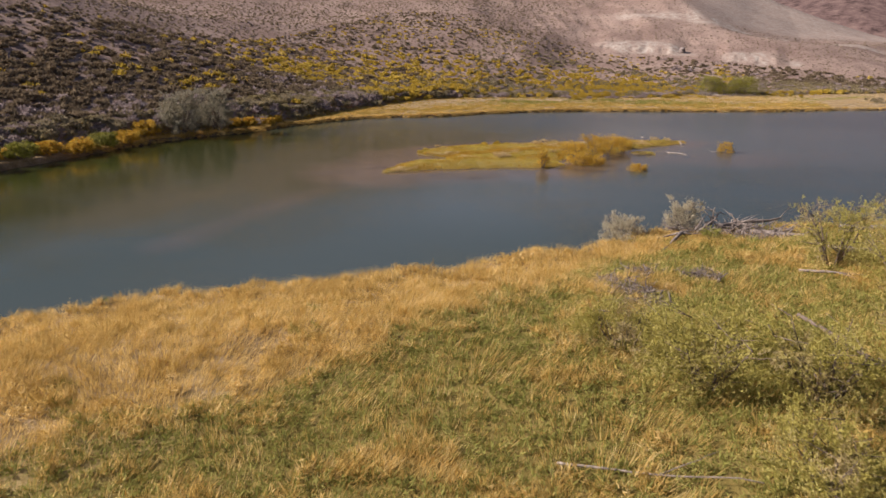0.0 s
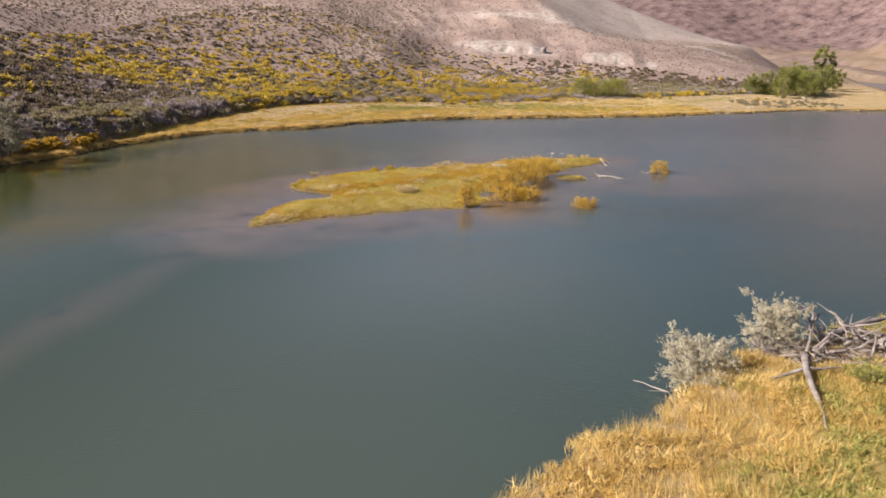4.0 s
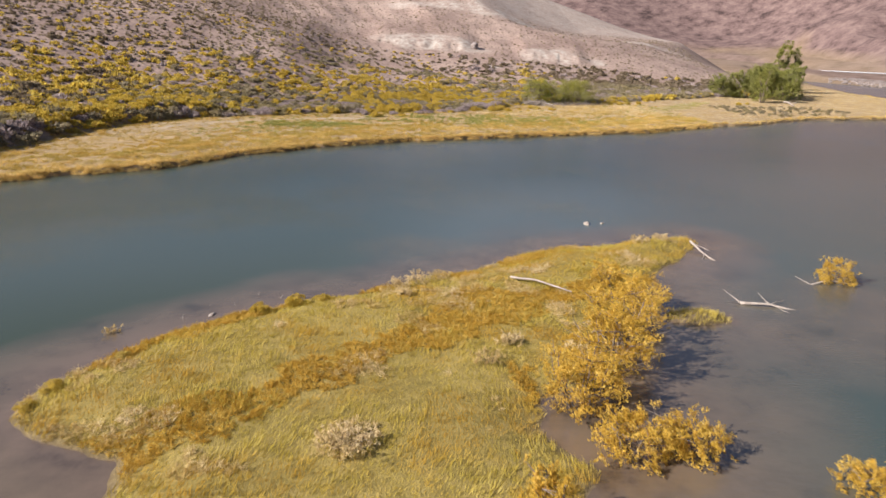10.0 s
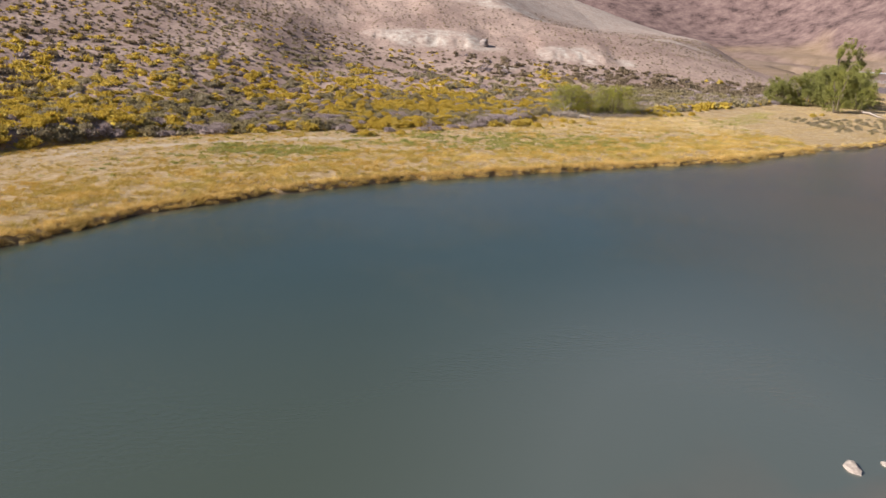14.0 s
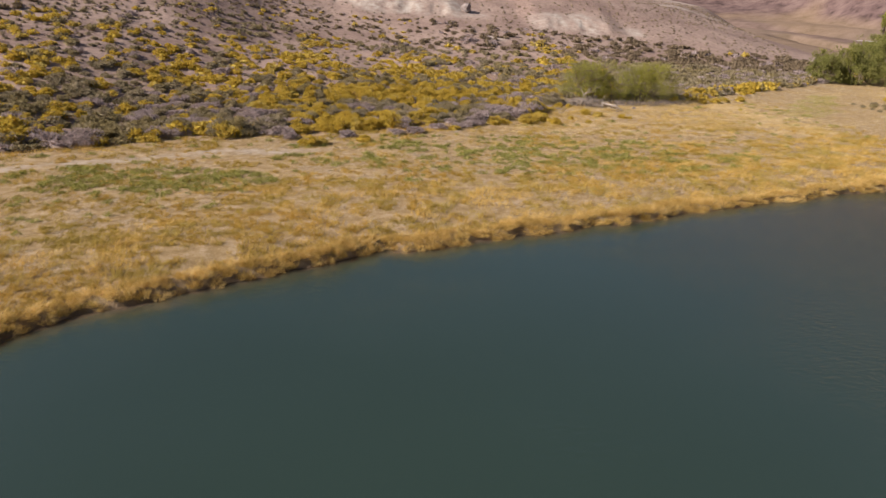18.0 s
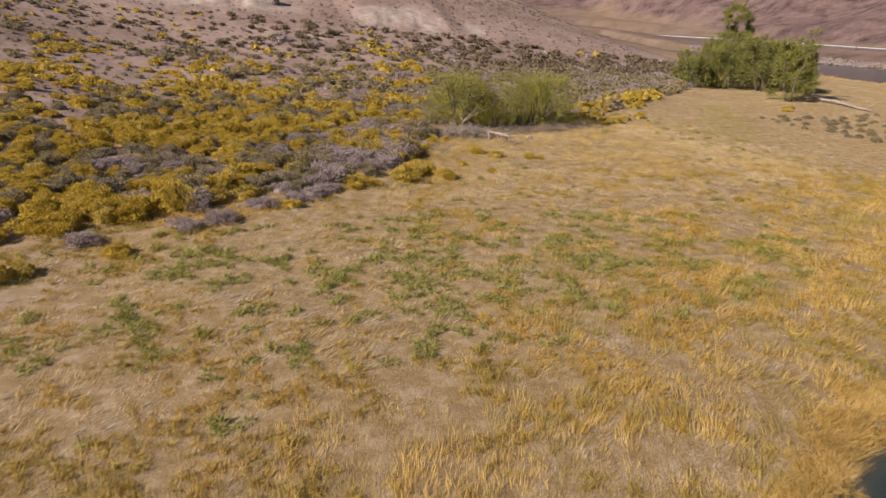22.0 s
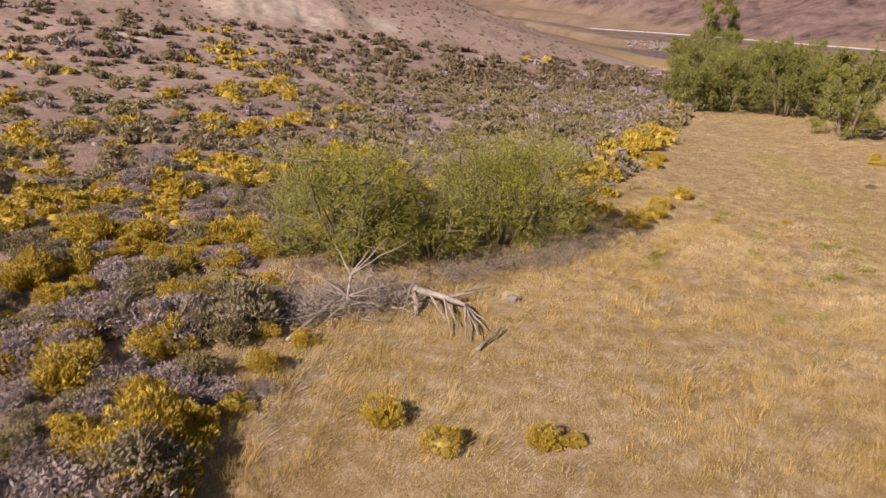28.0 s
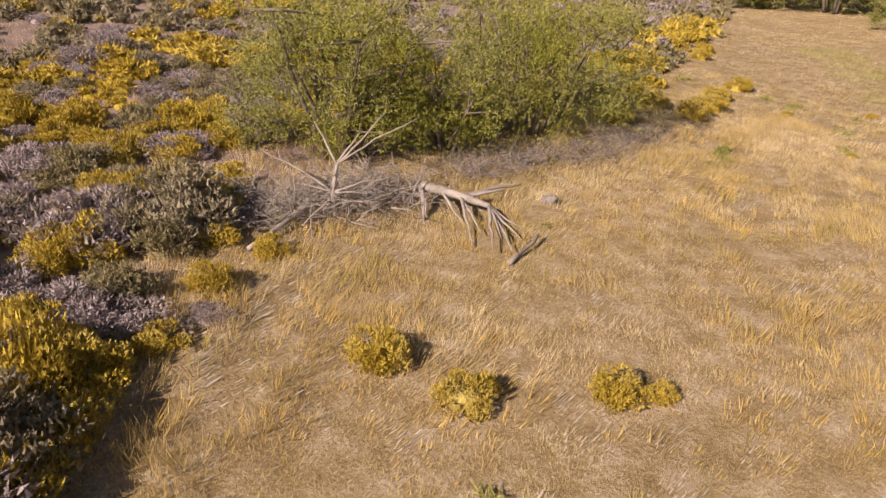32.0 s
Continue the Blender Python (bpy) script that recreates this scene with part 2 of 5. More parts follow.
def ground_material():
    m, t, out = tree_of("ground_soil")
    p = place_of(t)
    grain, mid, wide = noise_of(t, 9.0, 5, 0.7, p), noise_of(t, 0.9, 5, 0.65, p), noise_of(t, 0.05, 6, 0.6, p)
    sum_ = put(t, "ShaderNodeMath", [(0, grain), (1, mid)])
    half = put(t, "ShaderNodeMath", [(0, sum_.outputs[0])])
    half.operation = "MULTIPLY"
    half.inputs[1].default_value = 0.5
    f = level_of(t, half.outputs[0], 0.32, 0.68)
    meadow = ramp_of(t, f, [(0.1, (0.19, 0.125, 0.05)), (0.5, (0.31, 0.22, 0.11)), (0.95, (0.51, 0.41, 0.29))])
    hill_a = ramp_of(t, f, [(0.1, (0.155, 0.105, 0.085)), (0.5, (0.245, 0.176, 0.142)), (0.95, (0.345, 0.242, 0.20))])
    hill_b = ramp_of(t, f, [(0.1, (0.22, 0.155, 0.128)), (0.5, (0.325, 0.243, 0.195)), (0.95, (0.42, 0.315, 0.258))])
    hill = mix_of(t, level_of(t, wide, 0.42, 0.6), hill_a, hill_b)
    mud = ramp_of(t, f, [(0.1, (0.085, 0.062, 0.036)), (0.5, (0.14, 0.103, 0.062)), (0.95, (0.20, 0.15, 0.095))])
    pale = ramp_of(t, f, [(0.1, (0.33, 0.285, 0.24)), (0.5, (0.43, 0.38, 0.32)), (0.95, (0.54, 0.485, 0.41))])
    red = ramp_of(t, level_of(t, put(t, "ShaderNodeTexNoise", [("Vector", p)], Scale=0.07, Detail=9.0, Roughness=0.7).outputs["Fac"], 0.3, 0.7),
                  [(0.1, (0.05, 0.034, 0.031)), (0.45, (0.135, 0.09, 0.081)), (0.95, (0.215, 0.152, 0.13))])
    tan = ramp_of(t, f, [(0.1, (0.20, 0.155, 0.11)), (0.9, (0.33, 0.265, 0.19))])
    col = mix_of(t, attr_of(t, "hill"), meadow, hill)
    col = mix_of(t, attr_of(t, "tan"), col, tan)
    col = mix_of(t, attr_of(t, "red"), col, red)
    edge = put(t, "ShaderNodeMath", [(0, attr_of(t, "pale")), (1, level_of(t, noise_of(t, 0.35, 6, 0.7, p), 0.35, 0.6))])
    edge.operation = "MULTIPLY"
    col = mix_of(t, edge.outputs[0], col, pale)
    marsh = ramp_of(t, f, [(0.1, (0.16, 0.12, 0.035)), (0.5, (0.26, 0.20, 0.06)), (0.95, (0.36, 0.27, 0.10))])
    col = mix_of(t, attr_of(t, "marsh"), col, marsh)
    col = mix_of(t, attr_of(t, "bed"), col, mud)
    b = put(t, "ShaderNodeBump", [("Height", half.outputs[0])], Strength=0.7, Distance=0.25)
    s = put(t, "ShaderNodeBsdfPrincipled", [("Base Color", col), ("Normal", b.outputs[0])], Roughness=0.95)
    s.inputs["Specular IOR Level"].default_value = 0.1
    t.links.new(s.outputs[0], out.inputs[0])
    return m


def water_material():
    m, t, out = tree_of("river_water")
    p = place_of(t)
    sc = put(t, "ShaderNodeMapping", [("Vector", p)])
    sc.inputs["Scale"].default_value = (1.0, 2.2, 1.0)
    sc.inputs["Rotation"].default_value = (0, 0, radians(-25))
    ripple, swell = noise_of(t, 1.6, 3, 0.6, sc.outputs[0]), noise_of(t, 0.06, 3, 0.5, p)
    h = put(t, "ShaderNodeMath", [(0, ripple), (1, level_of(t, swell, 0.4, 0.65))])
    h.operation = "MULTIPLY"
    calm = attr_of(t, "calm")
    still = put(t, "ShaderNodeMapRange", [(0, calm)])
    still.inputs[3].default_value, still.inputs[4].default_value = 0.42, 0.16
    b = put(t, "ShaderNodeBump", [("Height", h.outputs[0]), ("Strength", still.outputs[0])], Distance=0.12)
    blur = put(t, "ShaderNodeMapRange", [(0, calm)])
    blur.inputs[3].default_value, blur.inputs[4].default_value = 0.24, 0.10
    murk = mix_of(t, level_of(t, noise_of(t, 0.02, 3, 0.5, p), 0.35, 0.65), (0.019, 0.035, 0.021), (0.024, 0.043, 0.029))
    murk = mix_of(t, calm, murk, (0.034, 0.041, 0.010))
    murk = mix_of(t, attr_of(t, "silt"), murk, (0.075, 0.088, 0.073))
    blot = level_of(t, noise_of(t, 0.22, 6, 0.65, p), 0.33, 0.6)
    bottom = ramp_of(t, blot, [(0.0, (0.06, 0.042, 0.028)), (0.35, (0.108, 0.076, 0.05)), (1.0, (0.142, 0.1, 0.066))])
    body = put(t, "ShaderNodeBsdfDiffuse", [("Color", mix_of(t, level_of(t, attr_of(t, "depth"), 0.1, 1.25), bottom, murk))])
    deep = body
    gloss = put(t, "ShaderNodeBsdfGlossy", [("Normal", b.outputs[0]), ("Roughness", blur.outputs[0])])
    fr = put(t, "ShaderNodeFresnel", [("Normal", b.outputs[0])], IOR=1.9)
    mx = put(t, "ShaderNodeMixShader", [(0, fr.outputs[0]), (1, deep.outputs[0]), (2, gloss.outputs[0])])
    t.links.new(mx.outputs[0], out.inputs[0])
    return m


M_GROUND, M_WATER = ground_material(), water_material()

# ---- the lie of the land ----
rng = np.random.default_rng(7)
SHORE_FAR = [(-90, -600), (-74, -250), (-69, -130), (-68, -78), (-70, -55), (-71, -43), (-69, -30), (-64.5, -18), (-64, -3), (-61, 10), (-57, 20),
             (-50, 28), (-42, 33), (-36, 38), (-32, 48), (-28, 52), (-20.5, 60.3), (-14, 64), (-10, 67), (-5.5, 71.6), (0, 72.3), (7, 76.3), (16, 79.7),
             (27, 85), (43, 91), (49, 93), (73, 110), (84, 115), (104, 131), (125, 135), (135, 138), (147, 148), (160, 170), (184, 207), (187, 235),
             (196, 270), (215, 330), (238, 420), (250, 520)]
SHORE_EAST = [(262, 520), (260, 420), (257, 330), (257, 300), (261, 280), (262, 255), (264, 200), (272, 130), (300, 70), (400, 20), (700, 0)]
SHORE_NEAR = [(700, -220), (400, -130), (260, -60), (190, -35), (130, -36), (80, -53), (52, -71), (44.5, -76.5), (36.5, -82), (30, -86), (25, -90),
              (21.7, -95.5), (16.5, -101.5), (11, -107), (5, -112.5), (-2, -118), (-7, -125), (-16, -134), (-30, -150), (-42, -250), (-50, -600)]
RIVER = np.array(SHORE_FAR + SHORE_EAST + SHORE_NEAR, float)
ISLAND = np.array([(-14.2, -58.5), (-15.2, -54), (-14.8, -50.5), (-14.4, -47), (-12.6, -44.8), (-9.5, -42.5), (-10.5, -40), (-13, -39.3), (-17.2, -37),
                   (-18.2, -34.5), (-17.4, -31.5), (-14.6, -26.8), (-10.2, -22), (-6.5, -18.2), (-3, -18), (1, -14.2), (5.4, -12), (9.5, -8), (14, -4.6),
                   (21.5, -1.6), (28, 0.3), (28.4, -2), (26.6, -5.6), (21.5, -12), (19.5, -15), (18.2, -20), (15, -24), (14.6, -30), (12.5, -33),
                   (9.5, -33.5), (8.7, -37), (11, -40), (9.4, -44.5), (7, -45.6), (2.8, -47), (-1.2, -49.6), (-5, -51.8), (-9, -54.6), (-11.5, -57.4),
                   (-13, -58.8)], float)
FOOT = np.array([(-75, -600), (-74, -130), (-72, -78), (-74, -50), (-73, -30), (-68, -10), (-66, 10), (-66.5, 30), (-68, 60), (-65, 80), (-57, 97),
                 (-45, 103), (-32, 111), (-15, 117), (0, 124), (8, 128.5), (15, 133), (20, 140), (23.5, 149), (28, 156), (38, 160), (48, 160), (54, 162),
                 (62, 171), (80, 185), (96, 199), (112, 213), (127, 223), (144, 237), (160, 262), (171, 300), (184, 360), (204, 430), (212, 500), (180, 600), (110, 700), (-60, 1000)], float)
BAR = np.array([(-14, -56), (-15, -68), (-15.5, -80), (-15.5, -90), (-15, -103)], float)
ROAD_LINE = [(330, -200), (322, 100), (318, 220), (320, 300), (328, 380), (332, 460), (318, 560), (270, 680), (160, 800)]
ROAD_XY = np.array(ROAD_LINE, float)


def line_distance(px, py, line):
    """Distance to a line, and on which side (positive: to its left)."""
    best, side = np.full(px.shape, 1e9), np.ones(px.shape)
    for (ax, ay), (bx, by) in zip(line[:-1], line[1:]):
        dx, dy = bx - ax, by - ay
        s = np.clip(((px - ax) * dx + (py - ay) * dy) / (dx * dx + dy * dy), 0, 1)
        d = np.hypot(px - ax - s * dx, py - ay - s * dy)
        near = d < best - 1e-9
        best = np.where(near, d, best)
        side = np.where(near, np.sign(dx * (py - ay) - dy * (px - ax)), side)
    return best, side


def inside(px, py, poly):
    hit = np.zeros(px.shape, bool)
    for (ax, ay), (bx, by) in zip(poly, np.roll(poly, -1, 0)):
        if ay != by:
            hit ^= ((ay > py) != (by > py)) & (px < (bx - ax) * (py - ay) / (by - ay) + ax)
    return hit


def ring_distance(px, py, poly):
    """Signed distance to a closed shape: positive inside."""
    d, _ = line_distance(px, py, np.vstack([poly, poly[:1]]))
    return np.where(inside(px, py, poly), d, -d)


def step(x, a, b):
    s = np.clip((x - a) / (b - a), 0, 1)
    return s * s * (3 - 2 * s)


TABLE = rng.random((256, 256))


def lumps(px, py, size, seed=0):
    """Smooth noise from -1 to 1 with features of that size."""
    x, y = px / size + seed * 17.3, py / size + seed * 31.7
    i, j = np.floor(x).astype(int), np.floor(y).astype(int)
    u, v = x - i, y - j
    u, v = u * u * (3 - 2 * u), v * v * (3 - 2 * v)
    a, b = TABLE[i % 256, j % 256], TABLE[(i + 1) % 256, j % 256]
    c, d = TABLE[i % 256, (j + 1) % 256], TABLE[(i + 1) % 256, (j + 1) % 256]
    return 2 * ((a * (1 - u) + b * u) * (1 - v) + (c * (1 - u) + d * u) * v) - 1


def gullies(px, py, size, seed=0):
    return 1 - 2 * np.abs(lumps(px, py, size, seed))


def land(px, py):
    """Height of the ground and the covers on it, at places given as arrays."""
    px, py = np.asarray(px, float), np.asarray(py, float)
    wob = 0.7 * lumps(px, py, 3.0, 1) + 0.4 * lumps(px, py, 1.2, 2)
    river = ring_distance(px, py, RIVER) + wob
    isle = ring_distance(px, py, ISLAND) + 0.5 * wob
    fd, fs = line_distance(px, py, FOOT)
    u = np.where(fs > 0, fd, -fd)
    up = np.maximum(u, 0)
    west = step(-px, -10, 130)
    z = 1.15 + 0.15 * lumps(px, py, 14, 3) + 0.06 * lumps(px, py, 4, 4)
    z += 0.5 * step(u, -8, 2) * (1 - west)
    z -= 0.55 * (1 - step(-river, 0.5, 7)) * (1 - step(-py, 60, 90))
    # the main hillside, its steeper lower slope and its gullies
    low = np.minimum(up, 120)
    steeper = low * 0.15 * west * (1 - step(py, -60, 130))
    hill = up * 0.04 + low * 0.10 * west + steeper + np.minimum(up, 420) ** 2 * 0.00045 + low ** 2 * 0.0003 * west + np.maximum(up - 420, 0) * 0.3
    back_y = py - 231
    rise = 0.128 * (back_y + np.sqrt(back_y ** 2 + 900)) * (1 - 0.12 * step(py, 290, 420)) + 0.12 * np.clip(py - 420, 0, 300)
    rise = rise * step(px, -120, 80) * (1 - (1 - np.clip(up / 150, 0, 1)) ** 1.8)
    steep = 2.4 * step(u, 0, 5) * step(-px, 40, 62)
    rough = step(up, 60, 160) * (0.8 * gullies(px + 0.5 * py, py * 0.3, 38, 5) + 0.4 * gullies(px + 0.4 * py, py * 0.4, 13, 6)) + step(up, 5, 40) * (0.35 * lumps(px, py, 9, 7) + 0.12 * lumps(px, py, 2.5, 8))
    hill_z = hill + np.where(u > 0, rise, 0) + steep + rough
    z += np.where(u > 0, hill_z, 0)
    # the near bank stands a little higher
    near = step(-py - 0.62 * px, 20, 60) * step(px, -60, -30)
    z += near * (0.75 + 1.2 * step(-river, 1, 12) + 0.25 * lumps(px, py, 7, 9))
    # the valley and the mountains beyond
    valley = np.where(u < 0, 1.0, 0.0) * step(py, 330, 720)
    z += valley * 16
    east = np.maximum(px - 352 - 14 * lumps(px, py, 60, 10) - 0.1 * np.maximum(py - 450, 0), 0)
    mount = 0.42 * east + np.minimum(east, 50) * 0.25 * lumps(px, py, 45, 11) + np.minimum(east, 30) * 0.12 * gullies(px, py, 34, 12)
    back = np.maximum(py - 800 - 60 * lumps(px, py, 200, 13) + 0.25 * px, 0)
    mount2 = 0.26 * np.minimum(back, 1400) + np.minimum(back, 300) * 0.12 * gullies(px, py, 330, 14) + np.minimum(back, 120) * 0.12 * lumps(px, py, 130, 15)
    on_hill = step(u, -5, 60)
    z += (1 - on_hill) * (mount * step(px, 330, 360) + mount2)
    # road bench above a bank of loose rock
    rd, _ = line_distance(px, py, ROAD_XY)
    bench = (1 - step(rd, 12, 42)) * (1 - on_hill)
    z = z * (1 - bench) + bench * 5.2
    riprap = step(px, 255, 275) * (1 - step(rd, 60, 75)) * (1 - step(px, 318, 330))
    # banks, river bed, island and its shoals
    bank = step(-river, -0.1, 0.8)
    bar, _ = line_distance(px, py, BAR)
    depth = np.minimum(0.75 + 0.35 * np.maximum(river, 0), 3.0)
    off = np.maximum(-isle, 0)
    north = step(py - 0.35 * px, -34, -16)
    sho = 0.12 + (0.055 + 0.06 * north) * off + (0.006 + 0.02 * north) * np.maximum(off - 5 + 2 * north, 0) ** 2 + 0.12 * lumps(px, py, 5, 16)
    east_flat = 0.8 + 0.035 * np.maximum(np.hypot((px - 27) / 1.4, py + 22) - 9, 0) + 0.45 * lumps(px, py, 13, 17) + 0.25 * lumps(px, py, 5, 27)
    ridge = 0.92 + 0.07 * bar + 0.012 * bar ** 2 + 0.12 * lumps(px, py, 9, 26)
    depth = np.minimum(depth, np.maximum(np.minimum(np.minimum(sho, ridge), np.maximum(east_flat, 0.08)), 0.05))
    bed = -depth
    z = np.where(river > 0, np.minimum(bed, 0.1), z * bank + (1 - bank) * -0.2)
    top = 0.12 + 0.5 * step(isle, 0.3, 4.0) + 0.12 * lumps(px, py, 5, 18)
    z = np.where(isle > -0.6, np.maximum(z, -0.12 + (top + 0.12) * step(isle, -0.6, 1.2)), z)
    hum = np.hypot((px - 21.4) / 2.3, (py + 21.6) / 1.5) + 0.15 * wob
    z = np.where(hum < 1.1, np.maximum(z, 0.42 * (1 - hum ** 2) - 0.02), z)
    # pale bluffs in the hillside
    pale = np.zeros(px.shape)
    for cx, cy, half, tall in ((-9, 268, 28, 2.2), (52, 264, 19, 1.6)):
        face = py - cy - 2.0 * lumps(px, py, 14, 20) - 1.5 * gullies(px, py * 0.15, 3.6, 21)
        z = z + tall * step(face, -5, 2.5) * (1 - step(np.abs(px - cx), half * 0.6, half)) * (1 - step(face, 8, 45))
    for cx, cy, rx, ry in ((-9, 270, 31, 9), (52, 266, 22, 8), (22, 241, 5, 4), (30, 330, 60, 10), (95, 340, 50, 14)):
        r = np.hypot((px - cx) / rx, (py - cy) / ry) + 0.35 * lumps(px, py, 9, 19)
        pale = np.maximum(pale, (1 - step(r, 0.55, 1.15)) * (0.4 + 0.6 * step(gullies(px + 0.2 * py, py * 0.12, 5, 21), -0.5, 0.5)))
    pale = np.maximum(pale, 0.5 * step(gullies(px + 0.35 * py, py * 0.22, 27, 24), 0.9, 0.98) * step(u, 70, 110) * step(px, -50, 0) * (px < 150))
    # the slope ends in a level crest, with a bare grey hill behind it
    crest = np.clip(31 - 0.1 * (px - 20), 24.5, 33) + 40 * step(-px, -70, 100) + 100 * step(-px, 20, 170) + 0.6 * lumps(px, py, 30, 23)
    capped = 0.5 * (z + crest - np.sqrt((z - crest) ** 2 + 6))
    behind = np.maximum((py - 335) * 0.66 - (px - 60) * 0.5, 0)
    bare = step(behind, 2, 25) * step(px, -10, 40) * (u > 0)
    pale = np.maximum(pale, 0.75 * bare)
    z = np.where(u > 0, capped + 0.3 * np.minimum(behind, 250) * step(px, -70, 50) * step(u, 0, 130), z)
    cover = {
        "hill": step(u, -1, 3) * (1 - step(isle, -3, -1)) * np.where(river > 0, 0.0, 1.0),
        "tan": (1 - on_hill) * step(py, 300, 380) * (1 - step(back, 0, 40)) * 0.6 * step(lumps(px, py, 45, 25), -0.9, 0.2),
        "red": (1 - on_hill) * np.maximum(step(east, 0, 12), np.maximum(np.maximum(step(back, 0, 60), riprap * 0.8), 0.55 * step(py, 320, 400))),
        "pale": np.maximum(pale, (1 - step(np.abs(u + 8.6 + 1.0 * lumps(px, py, 9, 22)), 1.0, 2.2)) * 0.6 * step(-px, 8, 18) * step(py, 70, 85)) * np.where(river > 0, 0.0, 1.0),
        "marsh": np.maximum(step(isle, -0.5, 0.6), near * step(px - 22 - (py + 106) * 0.41, -4, 5) * step(-river, 1, 4) * (1 - step(1.3 - np.hypot((px - 35) / 6, (py + 87.5) / 4), 0.2, 0.5))),
        "bed": np.where(isle > -1.5, step(-z, -0.22, 0.05), step(river, -0.9, -0.3)),
    }
    return z, cover, {"bare": bare, "river": river, "isle": isle, "u": u, "near": near}


def height(px, py):
    return land(np.atleast_1d(px), np.atleast_1d(py))[0]


def spaced(lo, hi, fine, a, b, grow=1.09):
    """Ordinates that are close between a and b and spread out beyond."""
    out = list(np.arange(a, b + fine / 2, fine))
    s, x = fine, out[-1]
    while x < hi:
        s = min(s * grow, 60)
        x += s
        out.append(x)
    s, x, low = fine, a, []
    while x > lo:
        s = min(s * grow, 60)
        x -= s
        low.append(x)
    return np.array(low[::-1] + out)


def raw_mesh(name, verts, faces, material, smooth=False):
    """A mesh from arrays of places and of faces with all the same number of corners."""
    me = bpy.data.meshes.new(name)
    verts, faces = np.asarray(verts, np.float32), np.asarray(faces, np.int32)
    n, k = faces.shape
    me.vertices.add(len(verts))
    me.vertices.foreach_set("co", verts.ravel())
    me.loops.add(n * k)
    me.loops.foreach_set("vertex_index", faces.ravel())
    me.polygons.add(n)
    me.polygons.foreach_set("loop_start", np.arange(0, n * k, k, dtype=np.int32))
    me.polygons.foreach_set("loop_total", np.full(n, k, np.int32))
    me.polygons.foreach_set("use_smooth", np.full(n, smooth))
    me.update(calc_edges=True)
    me.materials.append(material)
    return me


def float_layer(me, name, values):
    me.attributes.new(name, "FLOAT", "POINT").data.foreach_set("value", np.asarray(values, np.float32).ravel())


GX = spaced(-1500, 1900, 1.7, -150, 172, 1.06)
GX = np.concatenate([GX[GX < -78], np.arange(-78, 66, 0.9), GX[GX >= 66]])
GY = spaced(-700, 2600, 1.7, -150, 312, 1.06)
GY = np.concatenate([GY[GY < -140], np.arange(-140, 172, 0.9), GY[GY >= 172]])
gx, gy = np.meshgrid(GX, GY)
gz, gcover, gfield = land(gx.ravel(), gy.ravel())
nx, ny = len(GX), len(GY)
quad = np.arange(nx * ny).reshape(ny, nx)
quads = np.stack([quad[:-1, :-1], quad[:-1, 1:], quad[1:, 1:], quad[1:, :-1]], -1).reshape(-1, 4)
ground_me = raw_mesh("ground", np.stack([gx.ravel(), gy.ravel(), gz], -1), quads, M_GROUND, True)
for key, value in gcover.items():
    float_layer(ground_me, key, value)
ground = tagged(new("ground", ground_me), "dry high-desert ground with a river valley and bare brown hills", "ground", kind="structure")

wet = (gz[quads] < 0.03).any(1)
used = np.unique(quads[wet])
remap = np.full(nx * ny, -1)
remap[used] = np.arange(len(used))
water_me = raw_mesh("water", np.stack([gx.ravel()[used], gy.ravel()[used], np.zeros(len(used))], -1), remap[quads[wet]], M_WATER, True)
float_layer(water_me, "depth", -gz[used])
wx, wy = gx.ravel()[used], gy.ravel()[used]
float_layer(water_me, "silt", (1 - step(wy - 0.35 * wx, -4, 36)) * (1 - 0.45 * step(-wy, 68, 95)) * step(wx + 13 - 0.11 * (wy + 57), -2, 22) * (1 - 0.8 * step(wx, 8, 36)) + 0.4 * (1 - step(wy - 0.35 * wx, 8, 42)) * step(wy, -34, -8))
float_layer(water_me, "calm", (1 - step(wx, -10, 30)) * (1 - step(wy, -20, 35)))
water = tagged(new("water", water_me), "calm green river water with brown shallows", "river", kind="structure")


# ---- builders of plants and wood ----
def part(name, me, parent, label="", m=None):
    ob = new(name, me)
    ob.parent = parent
    if m is not None:
        ob.matrix_basis = m
    return tagged(ob, label) if label else ob


def unit(v):
    return v / np.maximum(np.linalg.norm(v, axis=-1, keepdims=True), 1e-9)


def blades(base, tip, width):
    """One narrow triangle from each base to each tip."""
    n = len(base)
    along = unit(tip - base)
    side = unit(np.cross(along, unit(rng.normal(size=(n, 3)))))
    w = np.broadcast_to(np.asarray(width, float), (n,))[:, None] * 0.5
    v = np.stack([base - side * w, base + side * w, tip], 1).reshape(-1, 3)
    return v, np.arange(3 * n).reshape(-1, 3)


def leaves(centre, size, up=0.3, long=1.8):
    """Leaf-shaped triangles that face all ways round each centre."""
    n = len(centre)
    a = unit(rng.normal(size=(n, 3)) + np.array([0, 0, up]))
    s = np.broadcast_to(np.asarray(size, float), (n,))[:, None] * rng.uniform(0.7, 1.3, (n, 1))
    return blades(centre - a * s * 0.5 * long, centre + a * s * 0.5 * long, s[:, 0])


def joined(pieces):
    """Several (verts, faces) as one."""
    vs, fs, k = [], [], 0
    for v, f in pieces:
        vs.append(v)
        fs.append(np.asarray(f) + k)
        k += len(v)
    return np.concatenate(vs), np.concatenate(fs)


